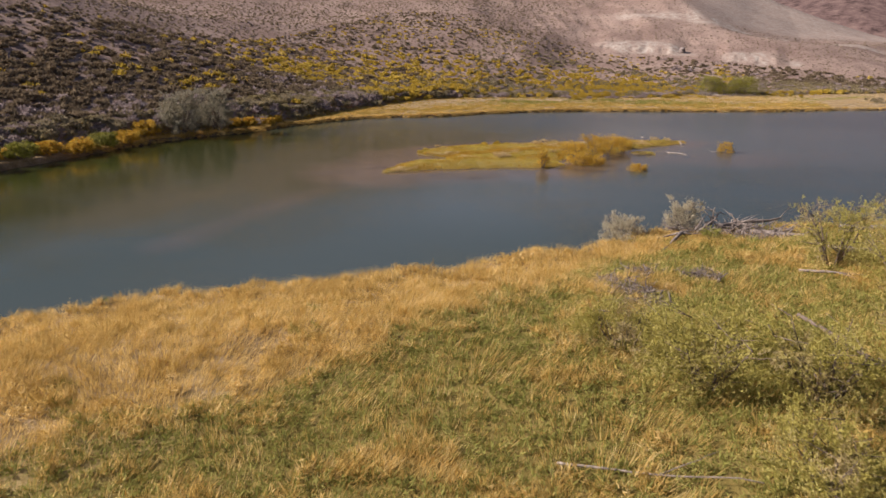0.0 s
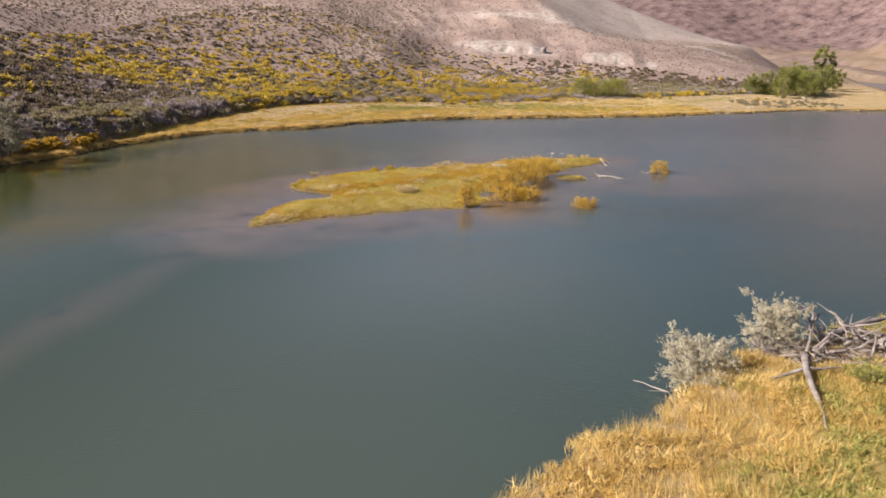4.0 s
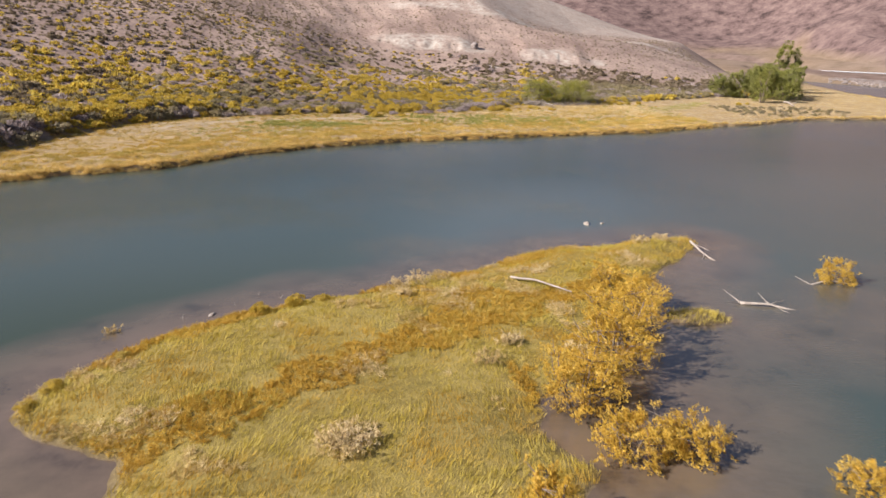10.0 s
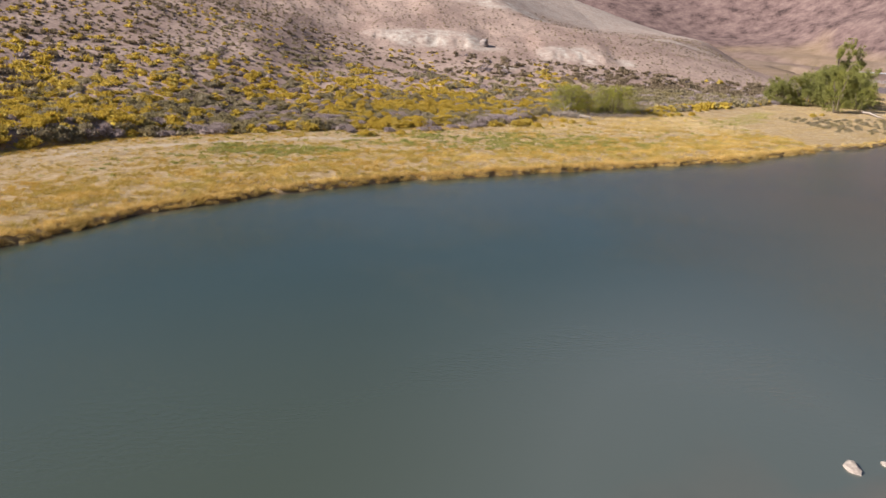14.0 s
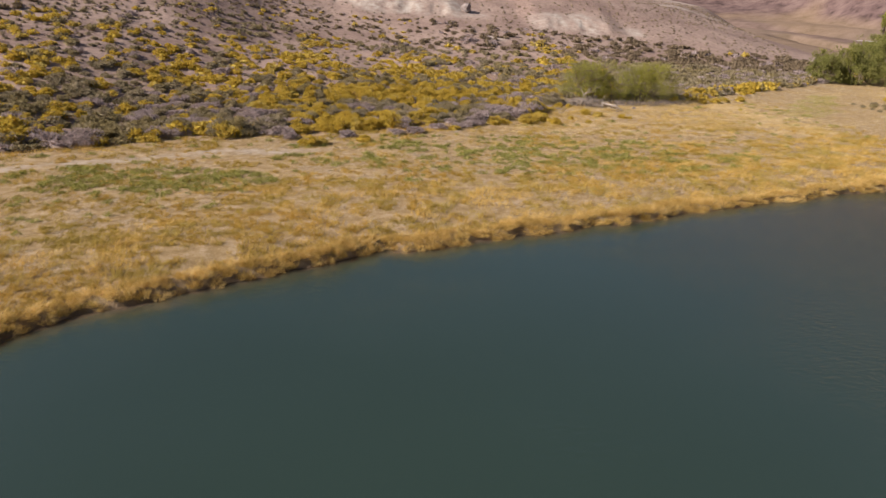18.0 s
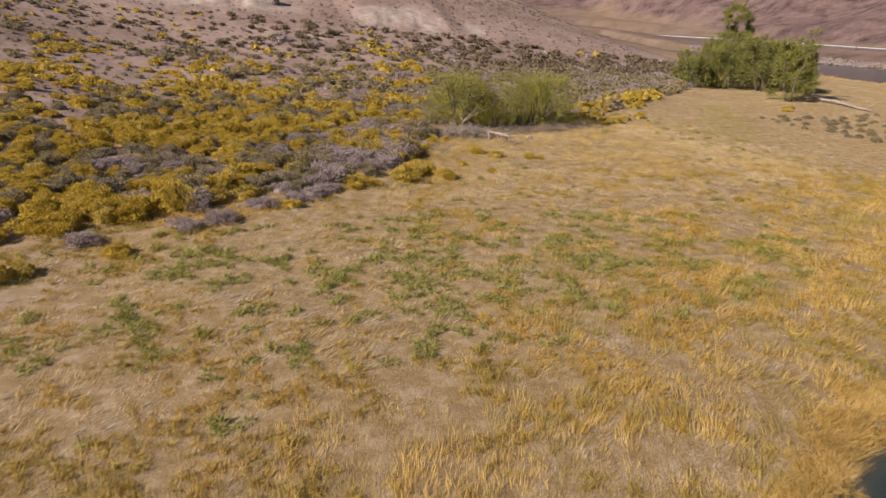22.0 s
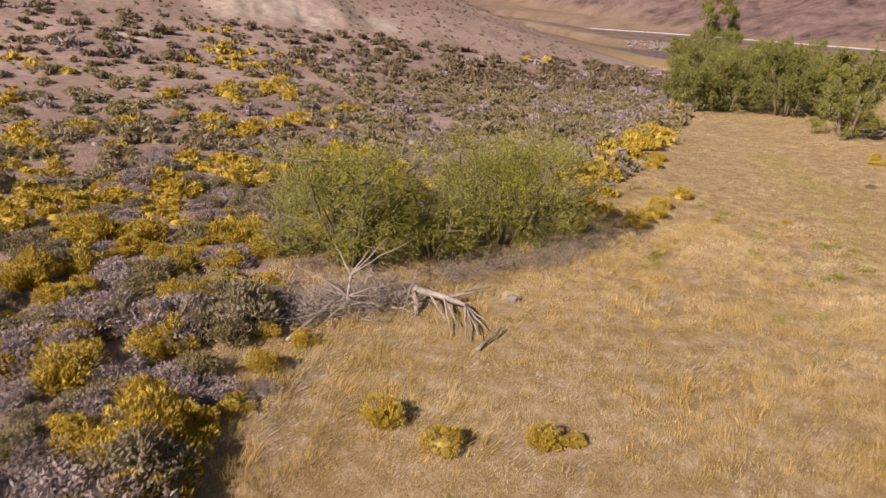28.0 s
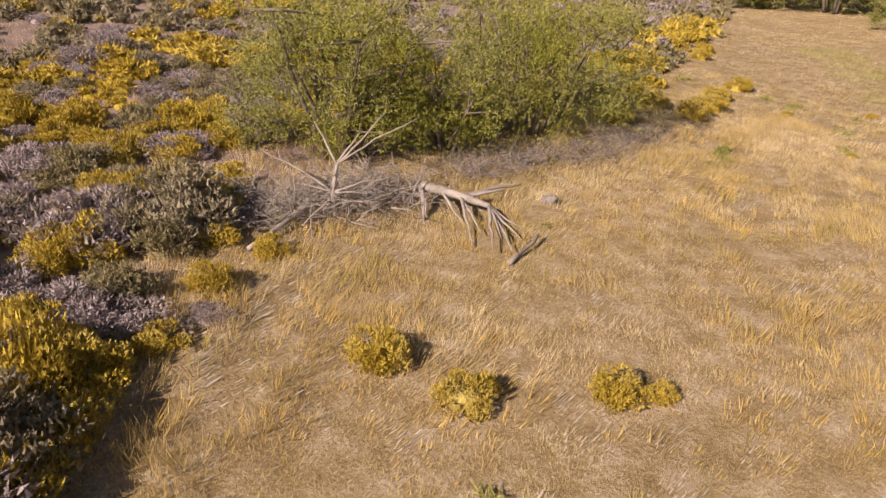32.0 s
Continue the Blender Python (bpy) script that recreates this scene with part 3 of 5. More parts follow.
def tube(path, radii, sides=6):
    """A tapered round bar along a path, as four-cornered faces, with its ends drawn to points."""
    path, radii = np.asarray(path, float), np.asarray(radii, float)
    n = len(path)
    tang = unit(np.gradient(path, axis=0))
    ref = np.where(np.abs(tang[:, 2:3]) > 0.9, np.array([[1.0, 0, 0]]), np.array([[0, 0, 1.0]]))
    a = unit(np.cross(tang, ref))
    b = np.cross(tang, a)
    ang = np.linspace(0, 2 * np.pi, sides, endpoint=False)
    ring = path[:, None] + radii[:, None, None] * (np.cos(ang)[None, :, None] * a[:, None] + np.sin(ang)[None, :, None] * b[:, None])
    v = np.concatenate([path[:1] - tang[:1] * radii[0] * 0.3] * 1 + [ring.reshape(-1, 3)] + [path[-1:] + tang[-1:] * radii[-1]])
    i = np.arange(sides)
    j = (i + 1) % sides
    f = [np.stack([1 + r * sides + i, 1 + r * sides + j, 1 + (r + 1) * sides + j, 1 + (r + 1) * sides + i], -1) for r in range(n - 1)]
    last = len(v) - 1
    f.append(np.stack([np.zeros(sides, int), 1 + j, 1 + i, np.zeros(sides, int)], -1)[:, [0, 1, 2, 2]])
    f.append(np.stack([np.full(sides, last), 1 + (n - 1) * sides + i, 1 + (n - 1) * sides + j, np.full(sides, last)], -1)[:, [0, 1, 2, 2]])
    return v, np.concatenate(f)


def tube_mesh(name, tubes, material):
    """Tubes as one mesh of triangles."""
    v, f = joined(tubes)
    tri = np.concatenate([f[:, [0, 1, 2]], f[:, [0, 2, 3]]])
    tri = tri[(tri[:, 0] != tri[:, 2]) & (tri[:, 1] != tri[:, 2]) & (tri[:, 0] != tri[:, 1])]
    return raw_mesh(name, v, tri, material, True)


def crooked(a, b, n=6, wild=0.08):
    a, b = np.asarray(a, float), np.asarray(b, float)
    s = np.linspace(0, 1, n)[:, None]
    off = rng.normal(size=(n, 3)) * wild * np.linalg.norm(b - a) * np.sin(np.pi * s)
    return a + (b - a) * s + np.cumsum(off, 0) * 0.5 * s


def dome(n, radius, tall, width, inner=0.55, lumpy=0.22):
    """Blades that radiate from inside a bush out to a lumpy dome round the origin."""
    d = rng.normal(size=(n, 3))
    d[:, 2] = np.abs(d[:, 2]) * 0.9 + 0.08
    d = unit(d)
    ph = rng.uniform(0, 6.28, 6)
    az = np.arctan2(d[:, 1], d[:, 0])
    r = 1 + lumpy * (np.sin(2 * az + ph[0]) * 0.6 + np.sin(5 * az + ph[1] + 4 * d[:, 2]) + 0.6 * np.sin(9 * az + ph[2] - 7 * d[:, 2]))
    r *= rng.uniform(0.72, 1.06, n)
    tip = d * r[:, None] * np.array([radius, radius, tall])
    base = tip * rng.uniform(inner - 0.15, inner + 0.2, (n, 1)) + np.array([0, 0, 0.03])
    return blades(base, tip, width * rng.uniform(0.6, 1.4, n))


def bush(n, radius, tall, leaf, lobes=16, spread=0.24, up=0.9):
    """Small leaves in rounded lobes over a dome, thin towards the inside."""
    d = rng.normal(size=(lobes, 3))
    d[:, 2] = np.abs(d[:, 2]) * 0.8 + 0.05
    c = unit(d) * np.array([radius, radius, tall]) * rng.uniform(0.55, 0.82, (lobes, 1))
    k = rng.integers(0, lobes, n)
    off = unit(rng.normal(size=(n, 3)))
    off[:, 2] = np.where(rng.random(n) < 0.75, np.abs(off[:, 2]), off[:, 2])
    r = spread * rng.uniform(0.7, 1.15, lobes)[k][:, None] * rng.uniform(0.75, 1.1, (n, 1))
    p = c[k] + off * r * np.array([radius, radius, tall * 0.9]) * 1.25
    p[:, 2] = np.abs(p[:, 2]) + 0.03
    way = unit(off + 0.6 * rng.normal(size=(n, 3)) + np.array([0, 0, up]))
    s_ = leaf * rng.uniform(0.7, 1.4, (n, 1))
    return blades(p - way * s_ * 0.9, p + way * s_ * 1.1, s_[:, 0])


def domes(rings, around):
    """Directions and faces of a coarse dome."""
    el = np.linspace(-0.12, 1.15, rings)
    d = [np.stack([np.cos(a_) * np.cos(e), np.sin(a_) * np.cos(e), np.sin(e)]) for k, e in enumerate(el) for a_ in (np.arange(around) + 0.5 * (k % 2)) * 6.2832 / around]
    d.append(np.array([0, 0, 1.0]))
    f = []
    for k in range(rings - 1):
        for i in range(around):
            a, b, c, e = k * around + i, k * around + (i + 1) % around, (k + 1) * around + i, (k + 1) * around + (i + 1) % around
            f += [(a, b, c), (b, e, c)]
    f += [((rings - 1) * around + i, (rings - 1) * around + (i + 1) % around, rings * around) for i in range(around)]
    return np.array(d), np.array(f)


def clones(at, sizes, n, leaf, tall, up, rnd):
    """A field of bushes, each a turned and scaled copy of one of four small ones, as one list of triangles."""
    pieces = []
    pick = rnd.integers(0, 4, len(at))
    for k in range(4):
        d, faces = domes(3, 7)
        v, f = joined([bush(n, 0.9, tall, leaf, 18, 0.24, up), (d * rng.uniform(0.4, 0.6, (len(d), 1)) * np.array([0.9, 0.9, tall]), faces)])
        some = np.flatnonzero(pick == k)
        a = rnd.uniform(0, 6.283, len(some))[:, None]
        sx_, sz_ = sizes[some][:, None], (sizes[some] * rnd.uniform(0.8, 1.2, len(some)))[:, None]
        out = np.stack([(v[:, 0] * np.cos(a) - v[:, 1] * np.sin(a)) * sx_, (v[:, 0] * np.sin(a) + v[:, 1] * np.cos(a)) * sx_, v[:, 2] * sz_], -1) + at[some][:, None]
        pieces.append((out.reshape(-1, 3), (f[None] + (np.arange(len(some)) * len(v))[:, None, None]).reshape(-1, 3)))
    return pieces


def shrub_meshes(kind, count, n, radius, tall, leaf, material, lobes, up, spread=0.24):
    out = []
    for _ in range(count):
        d, faces = domes(5, 11)
        core = d * rng.uniform(0.4, 0.58, (len(d), 1)) * np.array([radius, radius, tall])
        fol = raw_mesh(kind + "_foliage", *joined([bush(n, radius, tall, leaf, lobes, spread, up), (core, faces)]), material, True)
        stems = []
        for _ in range(11):
            d = rng.normal(size=3)
            end = unit(np.array([d[0], d[1], abs(d[2]) + 0.4])) * np.array([radius, radius, tall]) * 0.85
            stems.append(tube(crooked((0, 0, -0.06), end, 4, 0.12), np.linspace(0.035, 0.01, 4), 4))
        out.append((fol, tube_mesh(kind + "_stems", stems, M_BARK)))
    return out


SAGE = shrub_meshes("sagebrush", 5, 3000, 0.95, 0.72, 0.04, M_SAGE, 24, 0.6)
GREY = shrub_meshes("grey_sagebrush", 3, 2600, 0.95, 0.62, 0.038, M_DEADSAGE, 20, 0.5, 0.3)
RABBIT = shrub_meshes("rabbitbrush", 5, 3000, 0.85, 0.74, 0.04, M_RABBIT, 26, 1.4)


def plant(kind, meshes, x, y, size, label, group):
    fol, stems = meshes[int(rng.integers(len(meshes)))]
    root = new(kind)
    z = float(height(x, y)[0])
    root.matrix_basis = pose(float(x), float(y), z, 0, 0, float(rng.uniform(0, 360))) @ Matrix.Diagonal((size, size * float(rng.uniform(0.85, 1.15)), size * float(rng.uniform(0.8, 1.2)), 1))
    part("foliage", fol, root)
    tagged(part("dry_wood", stems, root), kind="stuff")
    return tagged(root, label, "shrub", group)


def scatter(x0, x1, y0, y1, gap, seed):
    """Places on a shaken grid."""
    r = np.random.default_rng(seed)
    x, y = np.meshgrid(np.arange(x0, x1, gap), np.arange(y0, y1, gap))
    x, y = x.ravel() + r.uniform(-0.48, 0.48, x.size) * gap, y.ravel() + r.uniform(-0.48, 0.48, x.size) * gap
    return x, y


def many(places, sizes, n, width, inner, flat=0.9, rings=3, around=7, heart=0.84):
    """Many bushes at once, each a rough woody heart wrapped in leaves; places is an array of x, y, z."""
    m = len(places)
    ph = rng.uniform(0, 6.28, (m, 1))

    def bulge(d):
        az = np.arctan2(d[..., 1], d[..., 0])
        return 1 + 0.2 * np.sin(3 * az + ph) + 0.15 * np.sin(7 * az + 2 * ph + 3 * d[..., 2])

    s = sizes[:, None, None]
    at = places[:, None, :]
    out = []
    if n:
        d = rng.normal(size=(m, n, 3))
        d[..., 2] = np.abs(d[..., 2]) * 0.9 + 0.08
        d = unit(d)
        r = bulge(d) * rng.uniform(0.82, 1.1, (m, n))
        tip = d * r[..., None] * s * np.array([1, 1, flat])
        base = tip * rng.uniform(inner - 0.1, inner + 0.08, (m, n, 1))
        skew = rng.normal(size=tip.shape) * 0.12 * s
        out.append(blades((base + at - skew).reshape(-1, 3), (tip + at + skew).reshape(-1, 3), (width * s[..., 0] * rng.uniform(0.6, 1.4, (m, n))).ravel()))
    if heart:
        d, f = domes(rings, around)
        d = np.broadcast_to(d, (m, *d.shape))
        r = heart * bulge(d) * rng.uniform(0.8, 1.12, d.shape[:2])
        v = d * r[..., None] * s * np.array([1, 1, flat]) + at
        out.append((v.reshape(-1, 3), (f[None] + (np.arange(m) * d.shape[1])[:, None, None]).reshape(-1, 3)))
    return out


def stuff(name, pieces, material, label, category, heart=None):
    """One object of things that nobody could count; the second piece, if any, takes the second material."""
    pieces = pieces if isinstance(pieces, list) else [pieces]
    me = raw_mesh(name, *joined(pieces), material, True)
    if heart:
        me.materials.append(heart)
        slot = np.repeat(np.arange(len(pieces), dtype=np.int32), [len(f) for _, f in pieces])
        me.polygons.foreach_set("material_index", slot)
    return tagged(new(name, me), label, category, kind="stuff")


# ---- sagebrush country ----
sx, sy = scatter(-150, 160, -100, 256, 1.9, 21)
sz, scov, sf = land(sx, sy)
u = sf["u"]
dice = np.random.default_rng(22).random((4, len(sx)))
clear = lumps(sx, sy, 7, 30) * 0.5 + lumps(sx, sy, 2.6, 31) * 0.5
cover = (1.05 - 0.7 * step(u, 12, 52)) * (1 + 0.3 * step(-sx, 60, 80) * (1 - step(sy, 20, 70)))
keep = (u > 0.5) & (sf["river"] < -1) & (dice[0] < cover + 0.35 * clear)
keep &= ~((np.hypot((sx - 31.5) / 5, (sy - 159) / 4.5) < 1) | (np.hypot((sx - 43.5) / 6.5, (sy - 159) / 4.5) < 1))
sx, sy, sz, u, dice = sx[keep], sy[keep], sz[keep], u[keep], dice[:, keep]
yellow = 0.52 - 0.14 * step(sx, -2, 10) + 0.5 * lumps(sx, sy, 16, 32) + 0.35 * lumps(sx, sy, 5, 33) + 0.15 * step(u, 15, 30) - 0.55 * step(u, 45, 95) - 1.0 * step(sx, 34, 58) * (u > 5)
yellow += 0.08 * step(-sx, 0, 40) * (u > 4) * step(sy, 30, 70) - 0.6 * step(-sx, 55, 70) * (1 - step(sy, 30, 80))
grey = lumps(sx, sy, 8, 34) + 0.35 * step(-u, -10, -1) - 0.6 * step(u, 20, 45)
kind = np.where(dice[1] < yellow, 1, np.where(dice[2] < 0.22 + 0.35 * grey, 2, 0))
size = (0.78 + 0.75 * dice[3] ** 2) * (1.12 - 0.42 * step(u, 40, 120)) * (1 + 0.4 * (1 - step(u, 2, 11)))
near_part = (sx > -42) & (sx < 50) & (sy > 100) & (sy < 192)
NAMES = (("sagebrush", SAGE, "grey-green sagebrush bush on dry ground"), ("rabbitbrush", RABBIT, "yellow-flowering rabbitbrush bush on dry ground"),
         ("grey_sagebrush", GREY, "bare grey sagebrush bush with dry twigs"))
for k, (name, meshes, label) in enumerate(NAMES):
    some = np.flatnonzero(near_part & (kind == k))
    some = some[np.argsort(np.hypot((sx[some] - 10) / 1.5, sy[some] - 140))][:298]
    for i in some:
        plant(name, meshes, sx[i], sy[i], size[i] * 1.25, label, name + " on the slope")
    done = np.zeros(len(sx), bool)
    done[some] = True
    rest = (kind == k) & ~done
    close = rest & (sy < 178) & (sx > -62) & (sx < 70)
    mid = rest & ~close & (sy < 225) & (sx > -80)
    far = rest & ~mid & ~close
    for tag, which, n, leaf in (("", close, 420, 0.092), ("_upper", mid, 200, 0.12), ("_far", far, 44, 0.28)):
        at = np.stack([sx[which], sy[which], sz[which] - 0.05], -1)
        material = (M_SCRUB if tag == "_far" else M_SAGE, M_RABBIT, M_DEADSAGE)[k]
        stuff(name + "_cover" + tag, clones(at, size[which] * 1.25, n, leaf, 0.68, 0.35, np.random.default_rng(27 + k)), material, label.replace("bush", "bushes over the slope"), "shrubs")

# small brown scrub over the bare hillside
hx, hy = scatter(-330, 215, -200, 480, 2.3, 23)
hz, hcov, hf = land(hx, hy)
hd = np.random.default_rng(24).random((2, len(hx)))
hk = (hf["u"] > 32 + 10 * lumps(hx, hy, 14, 36)) & (hd[0] < 0.58 + 0.25 * lumps(hx, hy, 12, 35) + 0.25 * step(-hx, 30, 80) - 0.1 * step(hf["u"], 150, 300)) & (hcov["pale"] < 0.4) & (hf["bare"] < 0.5)
hx, hy, hz, hs = hx[hk], hy[hk], hz[hk], 0.42 + 0.42 * hd[1][hk] ** 2
stuff("hill_scrub", many(np.stack([hx, hy, hz - 0.04], -1), hs * (1 + 0.25 * step(-hx, 30, 80)), 5, 0.5, 0.8, 0.62, 2, 5, 0.85), M_SCRUB, "small dry brown scrub bushes over the hillside", "shrubs")

# single yellow bushes at the meadow's edge
for x, y, s in ((28.45, 143.0, 1.3), (29.9, 140.3, 1.15), (33.9, 139.0, 1.05), (34.9, 138.6, 0.6), (16.2, 130.0, 1.9), (17.5, 132.3, 1.8), (18.9, 132.8, 1.9), (18.2, 134.6, 1.7), (20.6, 131.1, 1.5), (11.0, 127.8, 1.9), (12.6, 128.2, 1.2),
                (21.1, 130.6, 1.2), (26.6, 133.0, 0.9), (24.4, 136.6, 0.7), (20.0, 142.4, 2.1), (21.0, 144.0, 1.7), (19.2, 140.4, 2.0), (22.8, 145.4, 1.0), (18.2, 138.4, 1.7),
                (16.8, 136.6, 1.5), (26.9, 150.2, 0.9), (25.2, 151.6, 1.3), (23.2, 155.6, 1.7), (21.6, 157.0, 1.5), (24.6, 148.2, 1.1), (56.5, 161.0, 1.6), (59.5, 162.5, 1.5),
                (62.5, 165, 1.4), (66.6, 167, 1.3), (72, 177, 1.4), (75, 180, 1.3), (64, 160, 0.6), (60, 152, 0.5), (70, 158, 0.5), (102, 172, 1.3), (106, 175, 1.0),
                (-14.8, 110.6, 1.6), (-13.2, 111.6, 1.2), (-8.0, 114.0, 1.3), (4.4, 122.6, 1.2)):
    plant("rabbitbrush", RABBIT, x, y, s, "bright yellow rabbitbrush standing in dry grass", "rabbitbrush in the meadow")
for x, y, s in ((24.3, 146.4, 0.9), (20.1, 147.2, 2.0), (21.9, 146.6, 1.6), (18.4, 146.0, 1.8), (8.0, 127.0, 1.5), (6.6, 125.4, 1.4), (5.0, 124.4, 1.5), (-1.4, 119.8, 1.7), (-4.0, 118.6, 1.5), (1.9, 122.8, 1.5), (-10.6, 116.4, 1.5), (-18.0, 114.2, 1.5), (26.0, 153.4, 1.3), (66, 176, 1.5), (86, 192, 1.8)):
    plant("grey_sagebrush", GREY, x, y, s, "bare grey sagebrush at the edge of the meadow", "grey sagebrush at the meadow")
gx2, gy2 = scatter(88, 124, 132, 166, 3.4, 25)
for x, y, s in zip(gx2, gy2, np.random.default_rng(26).uniform(0.5, 1.1, len(gx2))):
    if land(np.array([x]), np.array([y]))[2]["river"][0] < -3:
        plant("sagebrush", SAGE, x, y, s, "low grey sagebrush standing in dry grass", "sagebrush in the meadow")


# ---- grass ----
def grass(x, y, z, tall, n, width, wide, lean=(0.25, 0.12)):
    """Tufts of n blades at the places; lean is the way the wind has laid them."""
    m = len(x)
    at = np.stack([x, y, z - 0.03], -1)[:, None, :]
    sway = np.array(lean) + 0.55 * np.stack([lumps(x, y, 3.5, 90), lumps(x, y, 3.5, 91)], -1)
    tall = tall * (0.62 + 0.75 * step(lumps(x, y, 1.3, 92) + 0.6 * lumps(x, y, 3.1, 93), -0.6, 0.7))
    a, r = rng.uniform(0, 6.28, (m, n)), rng.uniform(0, 1, (m, n)) ** 0.5 * wide
    base = at + np.stack([np.cos(a) * r, np.sin(a) * r, 0 * r], -1)
    h = (tall[:, None] * rng.uniform(0.55, 1.1, (m, n)))[..., None]
    tip = base + h * np.concatenate([np.stack([np.cos(a), np.sin(a)], -1) * rng.uniform(0.1, 0.6, (m, n, 1)) + sway[:, None, :], np.ones((m, n, 1))], -1)
    return blades(base.reshape(-1, 3), tip.reshape(-1, 3), width * rng.uniform(0.6, 1.4, m * n))


def field(x0, x1, y0, y1, gap, seed):
    x, y = scatter(x0, x1, y0, y1, gap, seed)
    z, cov, f = land(x, y)
    return x, y, z, f, np.random.default_rng(seed + 1).random(len(x))


# far meadow: tall golden grass along the water, thin straw with green tufts in the middle
x, y, z, f, d = field(-76, 70, -60, 176, 0.52, 41)
in_view = (y > 18) | (f["river"] > -14)
x, y, z, d, f = x[in_view], y[in_view], z[in_view], d[in_view], {k: v[in_view] for k, v in f.items()}
m = (f["river"] < 0.5) & (f["u"] < 3) & (z > -0.3)
m &= ~((np.abs(f["u"] + 8.6 + 1.0 * lumps(x, y, 9, 22)) < 1.5 + 0.5 * lumps(x, y, 1.6, 46)) & (x < -12) & (y > 72) & (d > 0.12))
x, y, z, d, sh, uu = x[m], y[m], z[m], d[m], -f["river"][m], f["u"][m]
rich = step(-sh, -26, -6) + 0.9 * step(y + 0.2 * x, 128, 140) * (1 - step(x, 42, 60)) + 0.45 * step(uu, -9, -1) + 0.35 * lumps(x, y, 10, 42) + 0.25 * lumps(x, y, 3.5, 43)
clump = lumps(x, y, 1.7, 48) + 0.7 * lumps(x, y, 0.8, 49)
thick = rich + 0.45 * clump > 0.3
by_willows = (y > 124) & (x > 6)
gold = (thick & (clump > -0.45) & (z > 0.1) & ~(by_willows & (d > 0.22))) | ((d < 0.3) & (clump > 0.35))
stuff("meadow_grass", grass(x[gold], y[gold], z[gold], 0.22 + 0.26 * np.clip(rich[gold], 0, 1.2), 18, 0.026, 0.36), M_GOLD, "tall golden dry grass along the river", "grass")
tuft = (thick | (d < 0.3)) & (clump + 0.5 * lumps(x, y, 5, 50) > 0.55 - 0.3 * step(-y + 0.3 * x, -112, -98) - 0.3 * step(-x, -10, 6)) & (z > 0.1) & (d < 0.75) & (y < 134)
stuff("meadow_tufts", many(np.stack([x[tuft], y[tuft], z[tuft]], -1), 0.3 + 0.3 * d[tuft], 36, 0.075, 0.35, 0.9, heart=0.0), M_TUFT, "rounded tufts of olive-gold grass in the meadow", "grass")
thin = ~thick & (clump > -0.2) & (z > 0.1)
stuff("straw_grass", grass(x[thin], y[thin], z[thin], 0.16 + 0.14 * d[thin], 13, 0.034, 0.36, (0.6, 0.3)), M_STRAW, "thin trampled straw-coloured grass", "grass")
flat = (lumps(x, y, 2.1, 51) + 0.8 * lumps(x, y, 0.9, 52) + 0.5 * lumps(x, y, 9, 53) > 0.2 + 0.5 * step(-sh, -7, -2)) & (z > 0.1) & (y > 60) & (uu < -1)
stuff("matted_grass", grass(x[flat], y[flat], z[flat], 0.07 + 0.03 * d[flat], 10, 0.05, 0.36, (4.2, 1.6)), M_MAT, "pale matted dead grass lying flat", "grass")
bank = (sh < 2.2)
stuff("bank_grass", grass(x[bank], y[bank], z[bank], 0.5 + 0.3 * d[bank], 32, 0.02, 0.36, (0.35, -0.75)), M_FLUFF, "long golden grass hanging over the river bank", "grass")
edge = sh < 1.7
stuff("bank_tufts", many(np.stack([x[edge], y[edge], np.maximum(z[edge], 0.05)], -1), 0.42 + 0.26 * d[edge], 100, 0.036, 0.4, 1.0, heart=0.0), M_FLUFF, "fluffy golden grass tufts over the river bank", "grass")
patchy = lumps(x, y, 1.5, 45) + 0.7 * lumps(x, y, 0.8, 44)
tufty = np.maximum(1 - np.hypot((x - 21) / 15, (y - 108) / 8), np.maximum(0.8 - np.hypot((x - 3) / 11, (y - 110) / 5), np.maximum(0.9 - np.hypot((x - 9) / 9, (y - 103) / 7), 0.62 - 0.62 * np.hypot((x - 12) / 30, (y - 107) / 13))))
lush = 1 - np.hypot((x + 29) / 14, (y - 90.5) / 6.5)
green = ((patchy > 0.42 - 0.6 * np.maximum(tufty, 0)) & (tufty > 0) & (d > 0.35)) | ((patchy > 0.1 - 0.8 * lush) & (lush > 0) & (d > 0.3)) | (~thick & (patchy > 0.8) & (d > 0.4) & (x > -50))
stuff("meadow_weeds", many(np.stack([x[green], y[green], z[green]], -1), 0.26 + 0.3 * d[green], 44, 0.11, 0.5, 0.9, heart=0.0), M_GREEN, "low green weeds among the dry grass", "weeds")
x, y, z, f, d = field(66, 190, 90, 300, 0.7, 47)
m = (f["river"] < 0.2) & (f["u"] < 3) & (z > 0.1)
pm = m & (lumps(x, y, 4, 56) + 0.6 * lumps(x, y, 1.6, 57) > 0.1)
stuff("far_matted_grass", grass(x[pm], y[pm], z[pm], 0.07 + 0.03 * d[pm], 9, 0.06, 0.7, (3.6, 1.6)), M_MAT, "pale matted dead grass of the far meadow", "grass")
fe = m & (f["river"] > -1.3)
stuff("far_bank_tufts", many(np.stack([x[fe], y[fe], np.maximum(z[fe], 0.05)], -1), 0.5 + 0.3 * d[fe], 30, 0.13, 0.4, 1.0, heart=0.0), M_FLUFF, "golden grass tufts over the far river bank", "grass")
stuff("far_meadow_grass", grass(x[m], y[m], z[m], 0.1 + 0.2 * d[m] ** 2, 11, 0.034, 0.8), M_STRAW, "pale golden grass of the far meadow", "grass")

